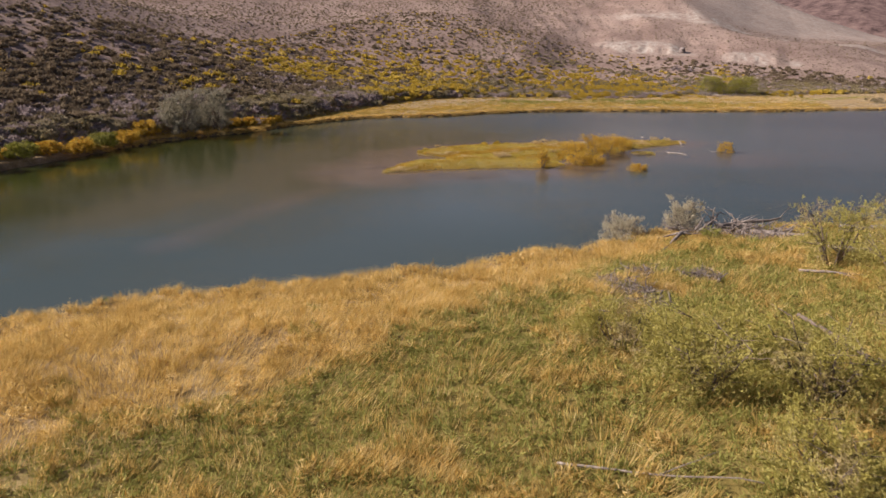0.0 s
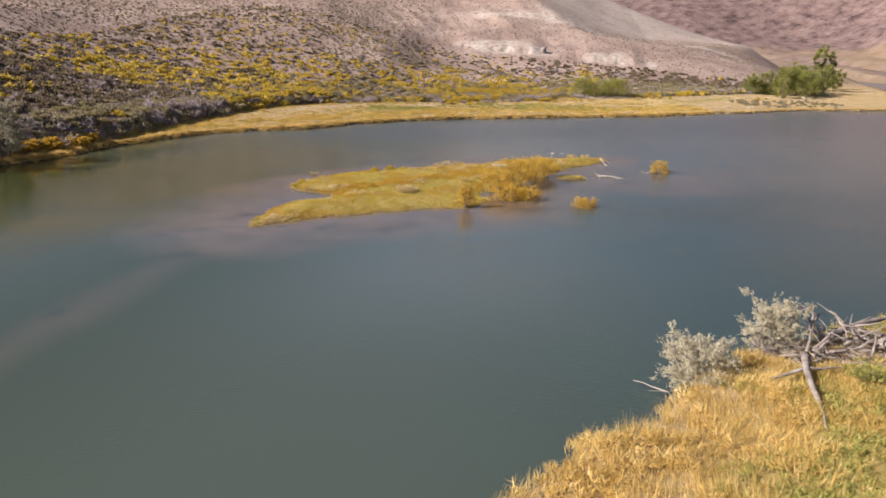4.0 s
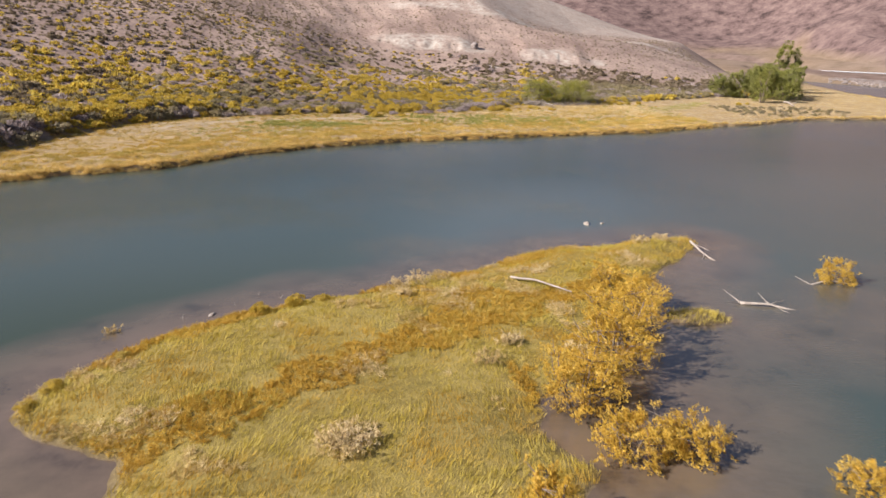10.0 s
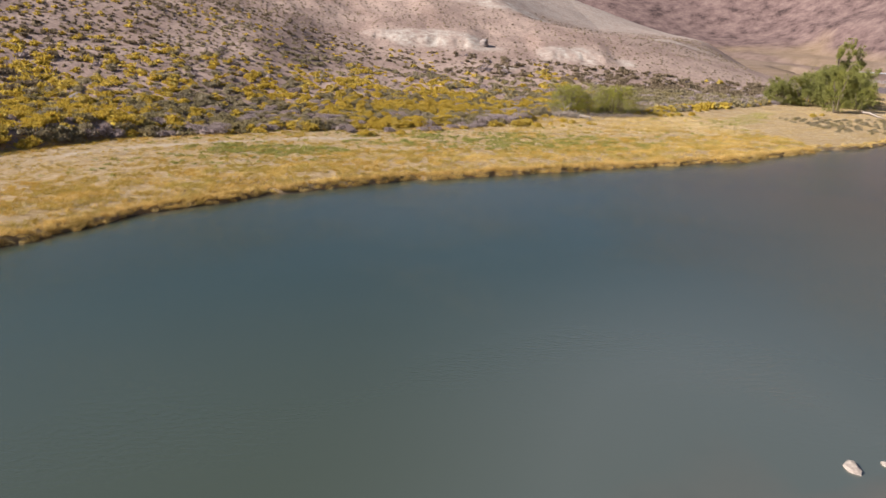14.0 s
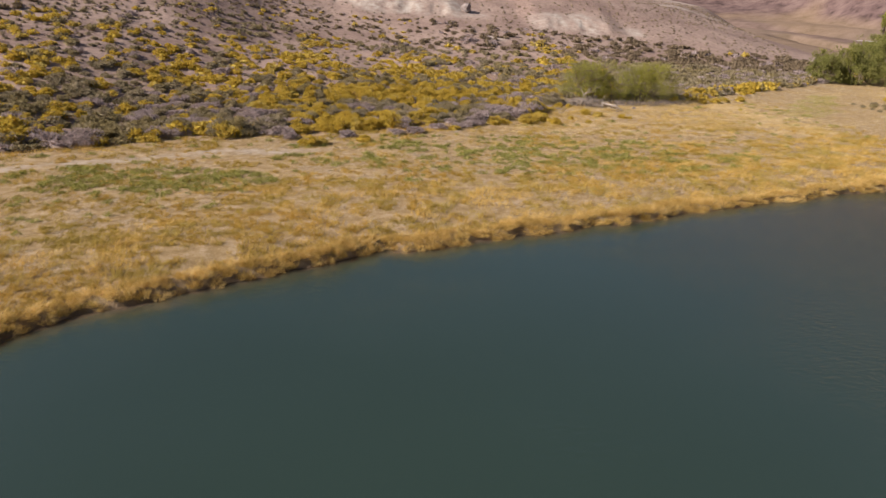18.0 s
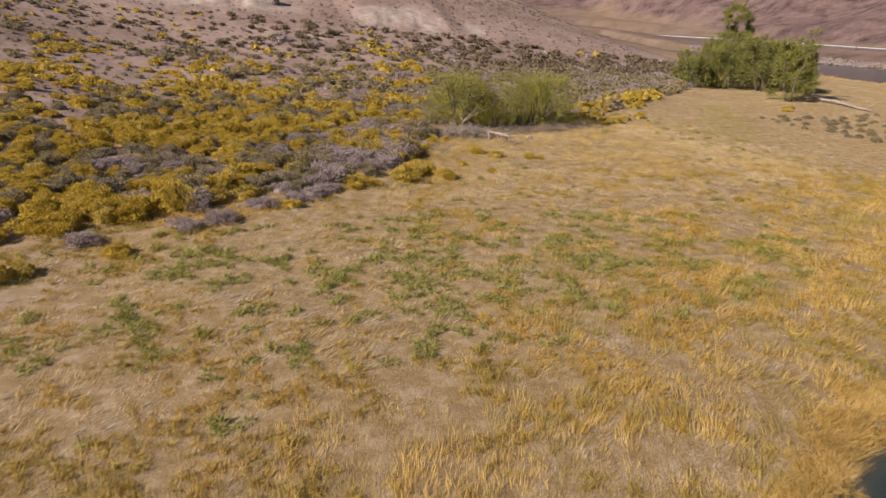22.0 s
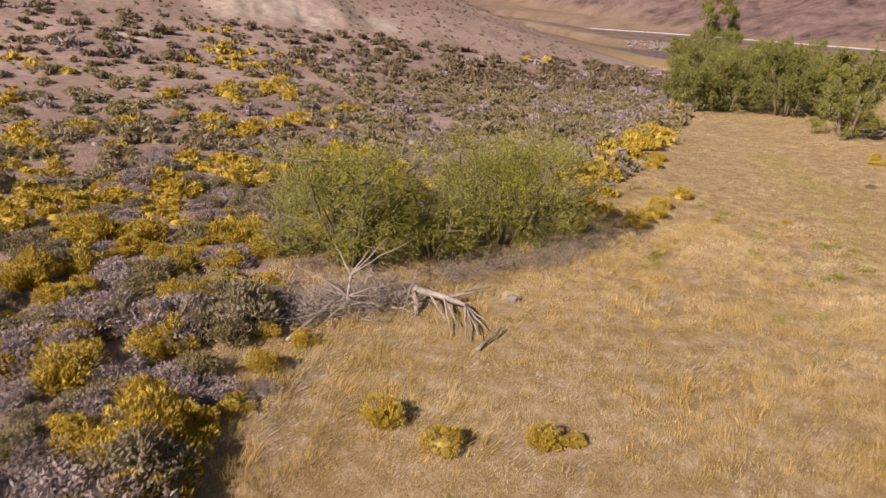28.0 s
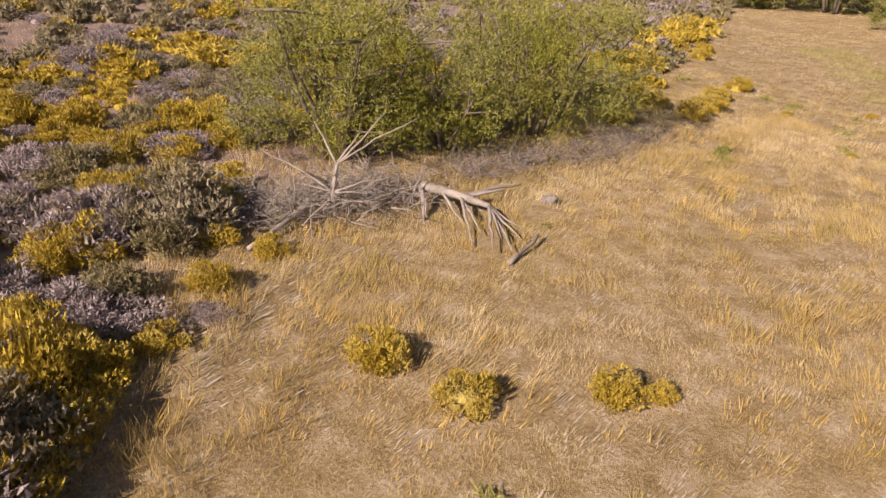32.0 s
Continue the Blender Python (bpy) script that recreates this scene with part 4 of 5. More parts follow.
x, y, z, f, d = field(66, 112, 126, 190, 1.1, 87)
m = (f["u"] < -2) & (f["river"] < -4) & (np.hypot((x - 79 - 0.7 * (y - 160)) / 6, (y - 160) / 24) + 0.5 * lumps(x, y, 5, 88) < 0.8)
stuff("meadow_green", grass(x[m], y[m], z[m], 0.2 + 0.15 * d[m], 26, 0.04, 0.8), M_GREEN, "grey-green trampled weeds in the dry meadow", "weeds")

# thin dry grass between the bushes of the lower slope
x, y, z, f, d = field(-60, 72, 92, 196, 0.85, 84)
m = (f["u"] > 0) & (f["u"] < 48) & (d > 0.35 * lumps(x, y, 6, 85) + 0.012 * f["u"])
stuff("slope_grass", grass(x[m], y[m], z[m], 0.16 + 0.2 * d[m], 11, 0.03, 0.5), M_STRAW, "thin dry grass between the bushes of the slope", "grass")

# the thick grass round the willows, where the camera comes lowest
x, y, z, f, d = field(8, 64, 122, 166, 0.36, 81)
m = (f["u"] < 1.5 + 6 * step(x, 20, 24)) & (lumps(x, y, 1.1, 82) + 0.6 * lumps(x, y, 4, 83) > -0.3)
stuff("willow_meadow_grass", grass(x[m], y[m], z[m], (0.24 + 0.3 * d[m]) * (0.55 + 0.65 * step(lumps(x[m], y[m], 4.5, 86), -0.4, 0.5)), 22, 0.014, 0.3), M_STRAW, "dense wind-laid straw grass round the willows", "grass")

BRUSH = [(28.3, -109.4, 1.5), (26.4, -107.3, 0.9), (28.2, -104.4, 1.0), (32.3, -104.3, 1.2), (29.4, -111.2, 1.0), (36.0, -90.8, 1.2), (38.2, -89.0, 1.0)]
# near bank: fluffy golden grass at the edge, green weeds behind
x, y, z, f, d = field(-36, 76, -148, -50, 0.44, 51)
m = (f["river"] < 0.3) & (f["near"] > 0.02) & (z > 0.1) & ((np.hypot((x - 35) / 5.6, (y + 87.3) / 3.4) > 1) | (d < 0.12))
for bx, by, bs in BRUSH:
    m &= (np.hypot(x - bx, y - by) > 0.9 * bs) | (d < 0.15)
x, y, z, d, sh = x[m], y[m], z[m], d[m], -f["river"][m]
mound = lumps(x, y, 1.3, 54) + 0.6 * lumps(x, y, 0.6, 55)
weedy = step(x - 22 - (y + 106) * 0.41, -4, 5) * (0.75 - 0.35 * step(y - 0.3 * x, -104, -90)) + 0.4 * lumps(x, y, 5, 52) + 0.3 * lumps(x, y, 1.8, 53)
g1, g2 = weedy < 0.55, (weedy >= 0.35) & (d < 0.85) & (y - 0.45 * x > -150)
stuff("near_bank_grass", grass(x[g1], y[g1], z[g1], 0.40 + 0.30 * d[g1], 26, 0.022, 0.36), M_FLUFF, "fluffy golden grass along the near bank", "grass")
stuff("near_bank_weeds", many(np.stack([x[g2], y[g2], z[g2]], -1), 0.30 + 0.24 * d[g2], 34, 0.1, 0.55, 1.1, heart=0.0), M_GREEN, "dense green weeds behind the golden grass", "weeds")
g4 = (weedy < 0.75) & (mound > 0.15)
stuff("near_bank_tufts", many(np.stack([x[g4], y[g4], z[g4]], -1), 0.34 + 0.26 * d[g4], 36, 0.09, 0.5, 1.25, heart=0.0), M_FLUFF, "rounded fluffy tufts of golden grass", "grass")
g3 = (weedy > 0.3) & (d < 0.42)
stuff("near_bank_straw", grass(x[g3], y[g3], z[g3], 0.5 + 0.5 * d[g3], 14, 0.035, 0.28), M_FLUFF, "golden grass stalks among green weeds", "grass")

# island
x, y, z, f, d = field(-20, 30, -60, 2, 0.36, 61)
hum = np.hypot((x - 21.4) / 2.1, (y + 21.6) / 1.4) < 1
m = ((f["isle"] > 0.0) | hum) & (z > 0.03)
x, y, z, d, ii = x[m], y[m], z[m], d[m], f["isle"][m]
stuff("island_grass", grass(x, y, z, 0.17 + 0.2 * d, 15, 0.026, 0.28), M_ISLE, "yellow-green marsh grass of the island", "grass")
RUST_LINE = np.array([(-13, -41.5), (-6, -36), (-1, -30), (4, -24.5), (9, -19.5), (14.5, -17)], float)
rust, _ = line_distance(x, y, RUST_LINE)
ru = (rust < 2.0 + 1.6 * lumps(x, y, 4.5, 66) + 0.9 * lumps(x, y, 1.5, 67)) | ((np.hypot(x - 12, y + 31) < 4.5) & (lumps(x, y, 2.2, 68) > 0.1)) | ((ii < 2.6) & (y - x > -22) & (lumps(x, y, 3.2, 69) > 0.15))
stuff("island_rust_sedge", many(np.stack([x[ru], y[ru], z[ru]], -1), 0.22 + 0.22 * d[ru], 46, 0.09, 0.35, 0.9, heart=0.0), M_RUST, "rust-red sedge in bands over the island", "grass")
pale_spot = lumps(x, y, 3.2, 64) + 0.6 * lumps(x, y, 1.2, 65)
ip = (pale_spot > 0.62) & (ii > 0.6) & (d < 0.8)
stuff("island_straw", many(np.stack([x[ip], y[ip], z[ip]], -1), 0.3 + 0.25 * d[ip], 34, 0.07, 0.35, 0.9, heart=0.0), M_STRAW, "pale straw hummocks on the island", "grass")
ir = (ii < 1.6) & (ii > 0.1) & (d < 0.35) & (pale_spot > -0.4)
stuff("island_sedge", many(np.stack([x[ir], y[ir], z[ir]], -1), 0.2 + 0.35 * d[ir], 30, 0.08, 0.35, 1.2, heart=0.0), M_TUFT, "olive sedge along the island's edge", "grass")


# ---- trees, large bushes and wood ----
def woody(name, x, y, tall, wide, stems, leaf_n, leaf, leaf_material, label, category, low=0.1, lean=(0, 0), bare=0, group="", squash=1.0):
    """A tree or large bush: tapered stems with limbs, and a crown of many small leaves in uneven clumps."""
    root = new(name)
    z = float(height(x, y)[0])
    root.matrix_basis = pose(x, y, z - 0.08)
    clumps = []
    for s in range(stems):
        a = 6.283 * s / stems + rng.uniform(-0.5, 0.5)
        out = wide * (rng.uniform(0.2, 0.75) if stems > 1 else rng.uniform(0, 0.15))
        h = tall * rng.uniform(0.72, 0.95)
        base = np.array([math.cos(a), math.sin(a) * squash, 0]) * (0.12 * wide if stems > 1 else 0)
        end = np.array([math.cos(a) * out + lean[0], math.sin(a) * out * squash + lean[1], h])
        path = crooked(base, end, 8, 0.05)
        r0 = 0.022 * tall if stems > 2 else 0.035 * tall
        limbs = []
        for _ in range(5):
            k = int(rng.integers(2, 8))
            d = rng.normal(size=3)
            tip = path[k] + unit(np.array([d[0], d[1] * squash, abs(d[2]) * 0.6 + 0.1])) * wide * rng.uniform(0.25, 0.55)
            tip[2] = min(tip[2], tall * 0.98)
            limbs.append((crooked(path[k], tip, 5, 0.07), np.linspace(r0 * 0.45, r0 * 0.1, 5)))
            if tip[2] > tall * low:
                clumps.append(tip)
                clumps.append(path[k] * 0.4 + tip * 0.6)
        part("trunk", tube_mesh("trunk", [tube(path, np.linspace(r0, r0 * 0.2, 8), 7)], M_BARK), root)
        for bent, radii in limbs:
            part("limb", tube_mesh("limb", [tube(bent, radii, 5)], M_BARK), root)
        clumps += [path[k] for k in range(4, 8)]
    clumps = np.array(clumps)
    # drooping outer clumps fill the outline
    extra = rng.normal(size=(int(max(10, len(clumps)) * 1.3) if stems > 5 else 60 if stems > 1 else 30, 3))
    extra = unit(extra) * np.array([wide * 0.8, wide * 0.8 * squash, tall * 0.45]) * rng.uniform(0.55, 1.0, (len(extra), 1)) + np.array([lean[0], lean[1], tall * (0.45 + low * 0.4)])
    clumps = np.concatenate([clumps, extra])
    low_ring = rng.uniform(0, 6.283, 26 if stems > 8 else 18 if 2 < stems < 6 else 0)
    if len(low_ring):
        out = wide * rng.uniform(0.35, 0.85, len(low_ring))
        clumps = np.concatenate([clumps, np.stack([np.cos(low_ring) * out, np.sin(low_ring) * out * squash, tall * rng.uniform(low, 0.4, len(low_ring))], -1)])
    clumps[:, 2] = np.maximum(clumps[:, 2], tall * low)
    # leafy shoots that reach up and outwards from every clump
    shoots = max(leaf_n // 16, 20)
    dense = rng.gamma(0.8, 1.0, len(clumps)) + 0.08
    k = rng.choice(len(clumps), shoots, p=dense / dense.sum())
    start = clumps[k] + rng.normal(size=(shoots, 3)) * wide * 0.06
    mid = np.array([lean[0] * 0.5, lean[1] * 0.5, tall * 0.3])
    way = unit(unit(start - mid) * 0.75 + np.array([0, 0, 0.75]) + 0.45 * rng.normal(size=(shoots, 3)))
    long = (wide * 0.2 if stems > 5 else wide * 0.17) * rng.uniform(0.5, 1.5, (shoots, 1))
    s_ = rng.uniform(0, 1, (shoots, 16, 1))
    c = start[:, None] + way[:, None] * long[:, None] * s_ - np.array([0, 0, 0.3]) * long[:, None] * s_ ** 2 + rng.normal(size=(shoots, 16, 3)) * leaf * 0.8
    aim = unit(way[:, None] * 0.9 + 0.75 * rng.normal(size=c.shape))
    c, aim = c.reshape(-1, 3), aim.reshape(-1, 3)
    ok = (c[:, 2] > 0.15) & (c[:, 2] < tall * 1.1)
    c, aim = c[ok], aim[ok]
    size_ = leaf * 0.72 * rng.uniform(0.7, 1.3, (len(c), 1))
    part("crown", raw_mesh("crown", *blades(c - aim * size_ * 1.6, c + aim * size_ * 1.6, size_[:, 0]), leaf_material), root)
    return tagged(root, label, category, group)


# the two willows by the meadow
woody("willow", 32.2, 159.6, 7.2, 6.2, 13, 60000, 0.062, M_WILLOW, "large green willow bush with pale bare branches at its foot", "willow", 0.2, squash=0.75)
woody("willow", 43.8, 160.6, 7.0, 7.6, 14, 64000, 0.062, M_WILLOW, "large grey-green willow bush beside the dry meadow", "willow", 0.05, squash=0.8)
woody("willow", 37.8, 159.0, 4.6, 4.0, 9, 16000, 0.06, M_WILLOW, "lower green willow bush between two larger ones", "willow", 0.05)
# the far grove
for x, y, tall, wide, stems, n, mat_, lab in (
        (116, 186.5, 14.5, 4.6, 3, 9000, M_OLIVE, "dark olive-green tree with several dark trunks"),
        (112, 214, 8.5, 5.0, 5, 6000, M_OLIVE, "rounded green tree at the edge of the grove"),
        (126, 206, 12.5, 6.5, 5, 9000, M_OLIVE, "broad green tree in a riverside grove"),
        (136, 214, 11.5, 6.5, 5, 8000, M_OLIVE, "broad green tree in a riverside grove"),
        (120, 213, 10.0, 6.0, 5, 8000, M_OLIVE, "rounded green tree at the edge of the grove"),
        (129, 221, 12.0, 6.0, 4, 7000, M_OLIVE, "dark green tree in a riverside grove"),
        (136, 234, 11.5, 6.5, 4, 7000, M_OLIVE, "rounded olive-green tree at the end of the grove"),
        (131, 201, 9.5, 5.5, 5, 7000, M_OLIVE, "broad green tree in a riverside grove"),
        (143, 226, 10.5, 5.5, 5, 6000, M_OLIVE, "rounded olive-green tree at the end of the grove"),
        (160, 263, 9.5, 5.0, 5, 6000, M_OLIVE, "rounded olive-green tree at the end of the grove"),
        (172, 281, 10.5, 5.0, 4, 6000, M_OLIVE, "grey-green tree at the end of the grove"),
        (153.5, 250.5, 20.5, 5.2, 2, 9000, M_OLIVE, "tall tree standing above the grove")):
    woody("tree", x, y, tall, wide * 1.22, stems, int(n * 5), 0.125, mat_, lab, "tree", 0.06 if stems > 2 else 0.55, group="trees of the grove")
# amber willows on the island and in the shallows
for x, y, tall, wide, n in ((12.6, -38.6, 2.3, 1.9, 2600), (15.3, -38.4, 2.2, 1.7, 2400), (11.0, -34.2, 3.6, 2.5, 3600), (13.6, -30.0, 4.2, 2.6, 3800),
                            (15.4, -25.4, 4.2, 2.5, 3600), (17.6, -20.6, 3.0, 2.0, 2600), (16.4, -16.0, 2.0, 1.5, 1600)):
    woody("island_willow", x, y, tall * 0.92, wide * 1.2, 8, int(n * 2.8), 0.062, M_AMBER, "amber-leaved willow bush at the island's wet edge", "willow", 0.12, group="amber willows on the island")
woody("island_willow", 8.0, -44.4, 2.9, 1.4, 7, 5000, 0.06, M_AMBER, "slim rusty-yellow willow bush in the shallows", "willow", 0.1, group="amber willows on the island")
woody("water_willow", 35.6, -13.2, 2.6, 1.9, 8, 6500, 0.06, M_AMBER, "lone amber willow bush standing in the river", "willow", 0.18, group="lone willows in the river")
woody("water_willow", 22.3, -41.0, 2.0, 1.8, 8, 6500, 0.06, M_AMBER, "lone amber willow bush standing in the river", "willow", 0.15, group="lone willows in the river")
# near bank bushes
for x, y, tall, wide, n, lab in ((28.6, -118.6, 2.4, 3.2, 8000, "low spreading willow bush with thin stems"), (32.5, -121.0, 3.3, 4.2, 15000, "low spreading willow bush with thin stems"), (37.2, -121.0, 3.8, 3.6, 10000, "low spreading willow bush with thin stems"),
                                (40.8, -98.5, 4.6, 3.4, 8000, "green willow bush with bare brown branches"), (44.0, -104.0, 4.4, 3.8, 8000, "green willow bush with bare brown branches"),
                                (43.2, -113.0, 4.0, 3.8, 8000, "green willow bush with bare brown branches"), (46.5, -92.0, 4.6, 3.4, 7000, "green willow bush with bare brown branches"),
                                (51.0, -88.0, 8.5, 3.6, 7000, "tall green willow on the near bank"), (36.5, -128.0, 2.4, 3.0, 8000, "low spreading willow bush with thin stems")):
    woody("willow_bush", x, y, tall, wide, 9, int(n * 1.8), 0.055, M_BANKWILLOW, lab, "willow", 0.12, group="willow bushes on the near bank")
woody("silver_bush", 25.4, -90.2, 3.0, 2.4, 10, 17000, 0.055, M_SILVER, "silvery grey bush at the water's edge", "bush", 0.05, group="silvery bushes on the bank")
woody("silver_bush", 30.4, -86.4, 3.4, 2.2, 9, 14000, 0.055, M_SILVER, "pale silvery bush at the water's edge", "bush", 0.12, group="silvery bushes on the bank")
woody("willow_sprout", 32.9, -92.2, 1.2, 1.2, 7, 2000, 0.055, M_GREEN, "small bright green bush among driftwood", "bush", 0.05)
# bushes on the steep far bank
for x, y, tall, wide, mat_, lab in ((-71.8, -34.0, 9.0, 5.5, M_GREYTREE, "large grey leafless bush on the steep bank"), (-69.6, -25.0, 8.5, 5.2, M_GREYTREE, "large grey leafless bush on the steep bank"),
                                    (-71.5, -49, 2.2, 3.0, M_AMBER, "yellow-green bush at the foot of the steep bank"), (-74.0, -42, 3.0, 3.4, M_AMBER, "amber bush at the foot of the steep bank"),
                                    (-68.5, -15, 2.0, 2.2, M_AMBER, "amber bush at the foot of the steep bank"), (-69.5, -62, 2.4, 3.0, M_AMBER, "yellow-green bush at the foot of the steep bank"),
                                    (-70.0, -73, 2.6, 3.2, M_WILLOW, "green bush at the foot of the steep bank"), (-68.0, -5, 1.6, 2.2, M_AMBER, "amber bush at the foot of the steep bank"), (-70.2, -19, 2.0, 2.4, M_AMBER, "amber bush at the foot of the steep bank"), (-67.0, -10, 1.7, 2.2, M_AMBER, "amber bush at the foot of the steep bank"), (-70.5, -56, 2.6, 3.2, M_WILLOW, "green bush at the foot of the steep bank"), (-71.0, -67, 2.2, 3.0, M_AMBER, "yellow-green bush at the foot of the steep bank"), (-69.5, -80, 2.6, 3.0, M_AMBER, "yellow-green bush at the foot of the steep bank"), (-70.5, -88, 2.4, 3.0, M_WILLOW, "green bush at the foot of the steep bank")):
    woody("bank_bush", x, y, tall, wide, 7, 20000 if tall > 5 else 6000, 0.13, mat_, lab, "bush", 0.08, group="bushes on the steep bank")


def log(name, points, r0, r1, label, parts=(), material=None, lift=0.6, group=""):
    """A fallen trunk along points of (x, y, height over the ground), with side branches of (from point, x, y, height, radius)."""
    x, y = points[0][:2]
    root = new(name)
    g = float(height(x, y)[0])
    root.matrix_basis = pose(x, y, g)
    at = [np.array([px - x, py - y, max(float(height(px, py)[0]), -0.25) - g + h]) for px, py, h in points]
    path = np.concatenate([crooked(a, b, 5, 0.03)[:-1] for a, b in zip(at[:-1], at[1:])] + [at[-1][None]])
    part("trunk", tube_mesh("trunk", [tube(path, np.linspace(r0, r1, len(path)) * rng.uniform(0.85, 1.15, len(path)), 9)], material or M_DRIFT), root)
    for k, px, py, h, r in parts:
        end = np.array([px - x, py - y, max(float(height(px, py)[0]), -0.25) - g + h])
        part("branch", tube_mesh("branch", [tube(crooked(at[k], end, 7, 0.07), np.linspace(r, r * 0.25, 7), 6)], material or M_DRIFT), root)
    return tagged(root, label, "log", group)


# fallen tree by the willows
log("fallen_tree", [(34.15, 153.5, 0.75), (34.8, 152.9, 0.72), (35.5, 152.3, 0.62), (36.3, 151.2, 0.5)], 0.24, 0.13, "bleached fallen tree with forked branches in dry grass",
    [(0, 33.3, 151.5, 0.0, 0.15), (0, 33.7, 151.7, 0.0, 0.11), (2, 37.4, 152.0, 0.75, 0.13), (2, 38.6, 152.7, 0.5, 0.12), (2, 34.4, 148.7, 0.05, 0.09), (3, 34.7, 147.6, 0.1, 0.1), (3, 35.2, 147.4, 0.05, 0.08),
     (3, 36.0, 148.6, 0.1, 0.09), (3, 35.5, 148.2, 0.3, 0.07), (2, 35.0, 149.6, 0.1, 0.08), (1, 34.9, 150.6, 0.05, 0.08), (3, 36.8, 149.0, 0.1, 0.07)])
log("dead_branch", [(34.9, 146.9, 0.08), (36.9, 148.2, 0.35)], 0.09, 0.05, "dark broken branch lying in dry grass", (), M_DEADWOOD)
log("dead_willow", [(30.1, 152.9, 0.0), (30.0, 152.8, 1.1), (30.3, 153.2, 2.1)], 0.11, 0.07, "bare pale branches of a dead willow standing in brush",
    [(2, 29.8, 154.2, 3.5, 0.07), (2, 31.3, 153.4, 3.3, 0.07), (2, 32.4, 153.1, 4.0, 0.06), (2, 33.4, 152.8, 4.3, 0.05), (1, 32.4, 152.2, 2.0, 0.06), (1, 31.6, 151.9, 1.2, 0.05), (0, 26.7, 153.3, 0.15, 0.1), (1, 28.0, 154.3, 2.5, 0.06),
     (1, 28.6, 153.6, 1.3, 0.05), (0, 31.2, 151.2, 0.1, 0.06), (0, 29.0, 151.4, 0.1, 0.06), (0, 27.6, 152.2, 0.5, 0.06)])
def snag(name, x, y, tall, wide, n, label, material=None, r=0.06, heap=False):
    """A fan of bare dead branches from one foot, each with twigs."""
    root = new(name)
    root.matrix_basis = pose(x, y, float(height(x, y)[0]) - 0.05)
    for _ in range(n):
        a, o = rng.uniform(0, 6.28), rng.uniform(0.25, 1.0)
        end = np.array([math.cos(a) * wide * o, math.sin(a) * wide * o * 0.8, tall * rng.uniform(0.25, 1.0)])
        foot = np.zeros(3)
        if heap:
            foot = np.array([rng.normal() * wide * 0.45, rng.normal() * wide * 0.3, rng.uniform(0, 0.35) * tall])
            end = foot + np.array([math.cos(a) * wide * o * 0.8, math.sin(a) * wide * o * 0.6, tall * rng.uniform(-0.1, 0.75)])
            end[2] = max(end[2], 0.1)
        path = crooked(foot, end, 6, 0.16 if heap else 0.1)
        tubes = [tube(path, np.linspace(r, r * 0.3, 6), 5)]
        for _ in range(4):
            k = int(rng.integers(2, 6))
            tubes.append(tube(crooked(path[k], path[k] + rng.normal(size=3) * np.array([1, 1, 0.7]) * wide * 0.22, 4, 0.1), np.linspace(r * 0.4, r * 0.12, 4), 4))
        part("branch", tube_mesh("branch", tubes, material or M_DRIFT), root)
    if heap:
        m = n * 45
        at = rng.normal(size=(m, 3)) * np.array([wide * 0.5, wide * 0.34, 0]) + np.array([0, 0, 1]) * rng.uniform(0, 0.6, (m, 1)) * tall
        d_ = unit(rng.normal(size=(m, 3)) * np.array([1, 1, 0.6])) * rng.uniform(0.2, 0.7, (m, 1)) * min(wide, 2.5) * 0.3
        far_end = at + d_
        far_end[:, 2] = np.abs(far_end[:, 2]) + 0.02
        tagged(part("fine_brush", raw_mesh("fine_brush", *blades(at, far_end, 0.022), material or M_DRIFT), root), kind="stuff")
    return tagged(root, label, "dead wood")


for x, y, tall, wide, n in ((28.4, 153.4, 1.9, 2.8, 44), (32.4, 154.0, 2.0, 2.6, 44), (30.4, 153.8, 2.3, 2.8, 50), (26.4, 153.4, 1.5, 2.2, 26), (24.8, 155.4, 1.4, 2.4, 26)):
    snag("dead_brush", x, y, tall, wide, n, "tangled heap of grey dead branches", M_DRIFT, 0.038, True)
for x, y, tall, wide, n in ((37.6, 155.8, 1.5, 2.6, 26), (41.0, 156.2, 1.5, 2.8, 30), (45.0, 156.2, 1.5, 2.8, 30), (48.6, 157.6, 1.4, 2.4, 24)):
    snag("dead_brush", x, y, tall, wide, n, "dark dead brush under a willow bush", M_DEADWOOD, 0.025, True)
log("fallen_branch", [(26.2, 150.6, 0.1), (29.2, 153.2, 0.5), (31.0, 155.2, 1.0)], 0.11, 0.07, "bleached bent branch leaning on dead brush", [(1, 28.6, 151.0, 0.1, 0.06)])
# driftwood on the near bank
log("driftwood_log", [(33.4, -86.0, 0.5), (35.0, -84.6, 0.8), (38.8, -82.2, 1.1)], 0.3, 0.1, "weathered grey driftwood log with broken limbs",
    [(1, 34.4, -83.4, 1.2, 0.12), (1, 36.6, -85.2, 1.6, 0.12), (2, 39.6, -80.6, 1.9, 0.07), (0, 32.2, -85.0, 1.7, 0.1), (1, 38.0, -85.6, 0.6, 0.14), (0, 32.5, -88.0, 0.2, 0.16)], M_DEADWOOD)
log("driftwood_log", [(31.4, -88.6, 0.3), (30.4, -91.4, 0.6), (29.8, -94.8, 0.3)], 0.26, 0.12, "twisted grey driftwood trunk on green weeds",
    [(0, 28.0, -88.0, 1.1, 0.12), (1, 28.2, -92.2, 0.3, 0.12), (0, 32.4, -86.8, 1.6, 0.12), (1, 32.6, -91.0, 0.4, 0.1), (2, 29.4, -97.5, 0.1, 0.1)], M_DEADWOOD)
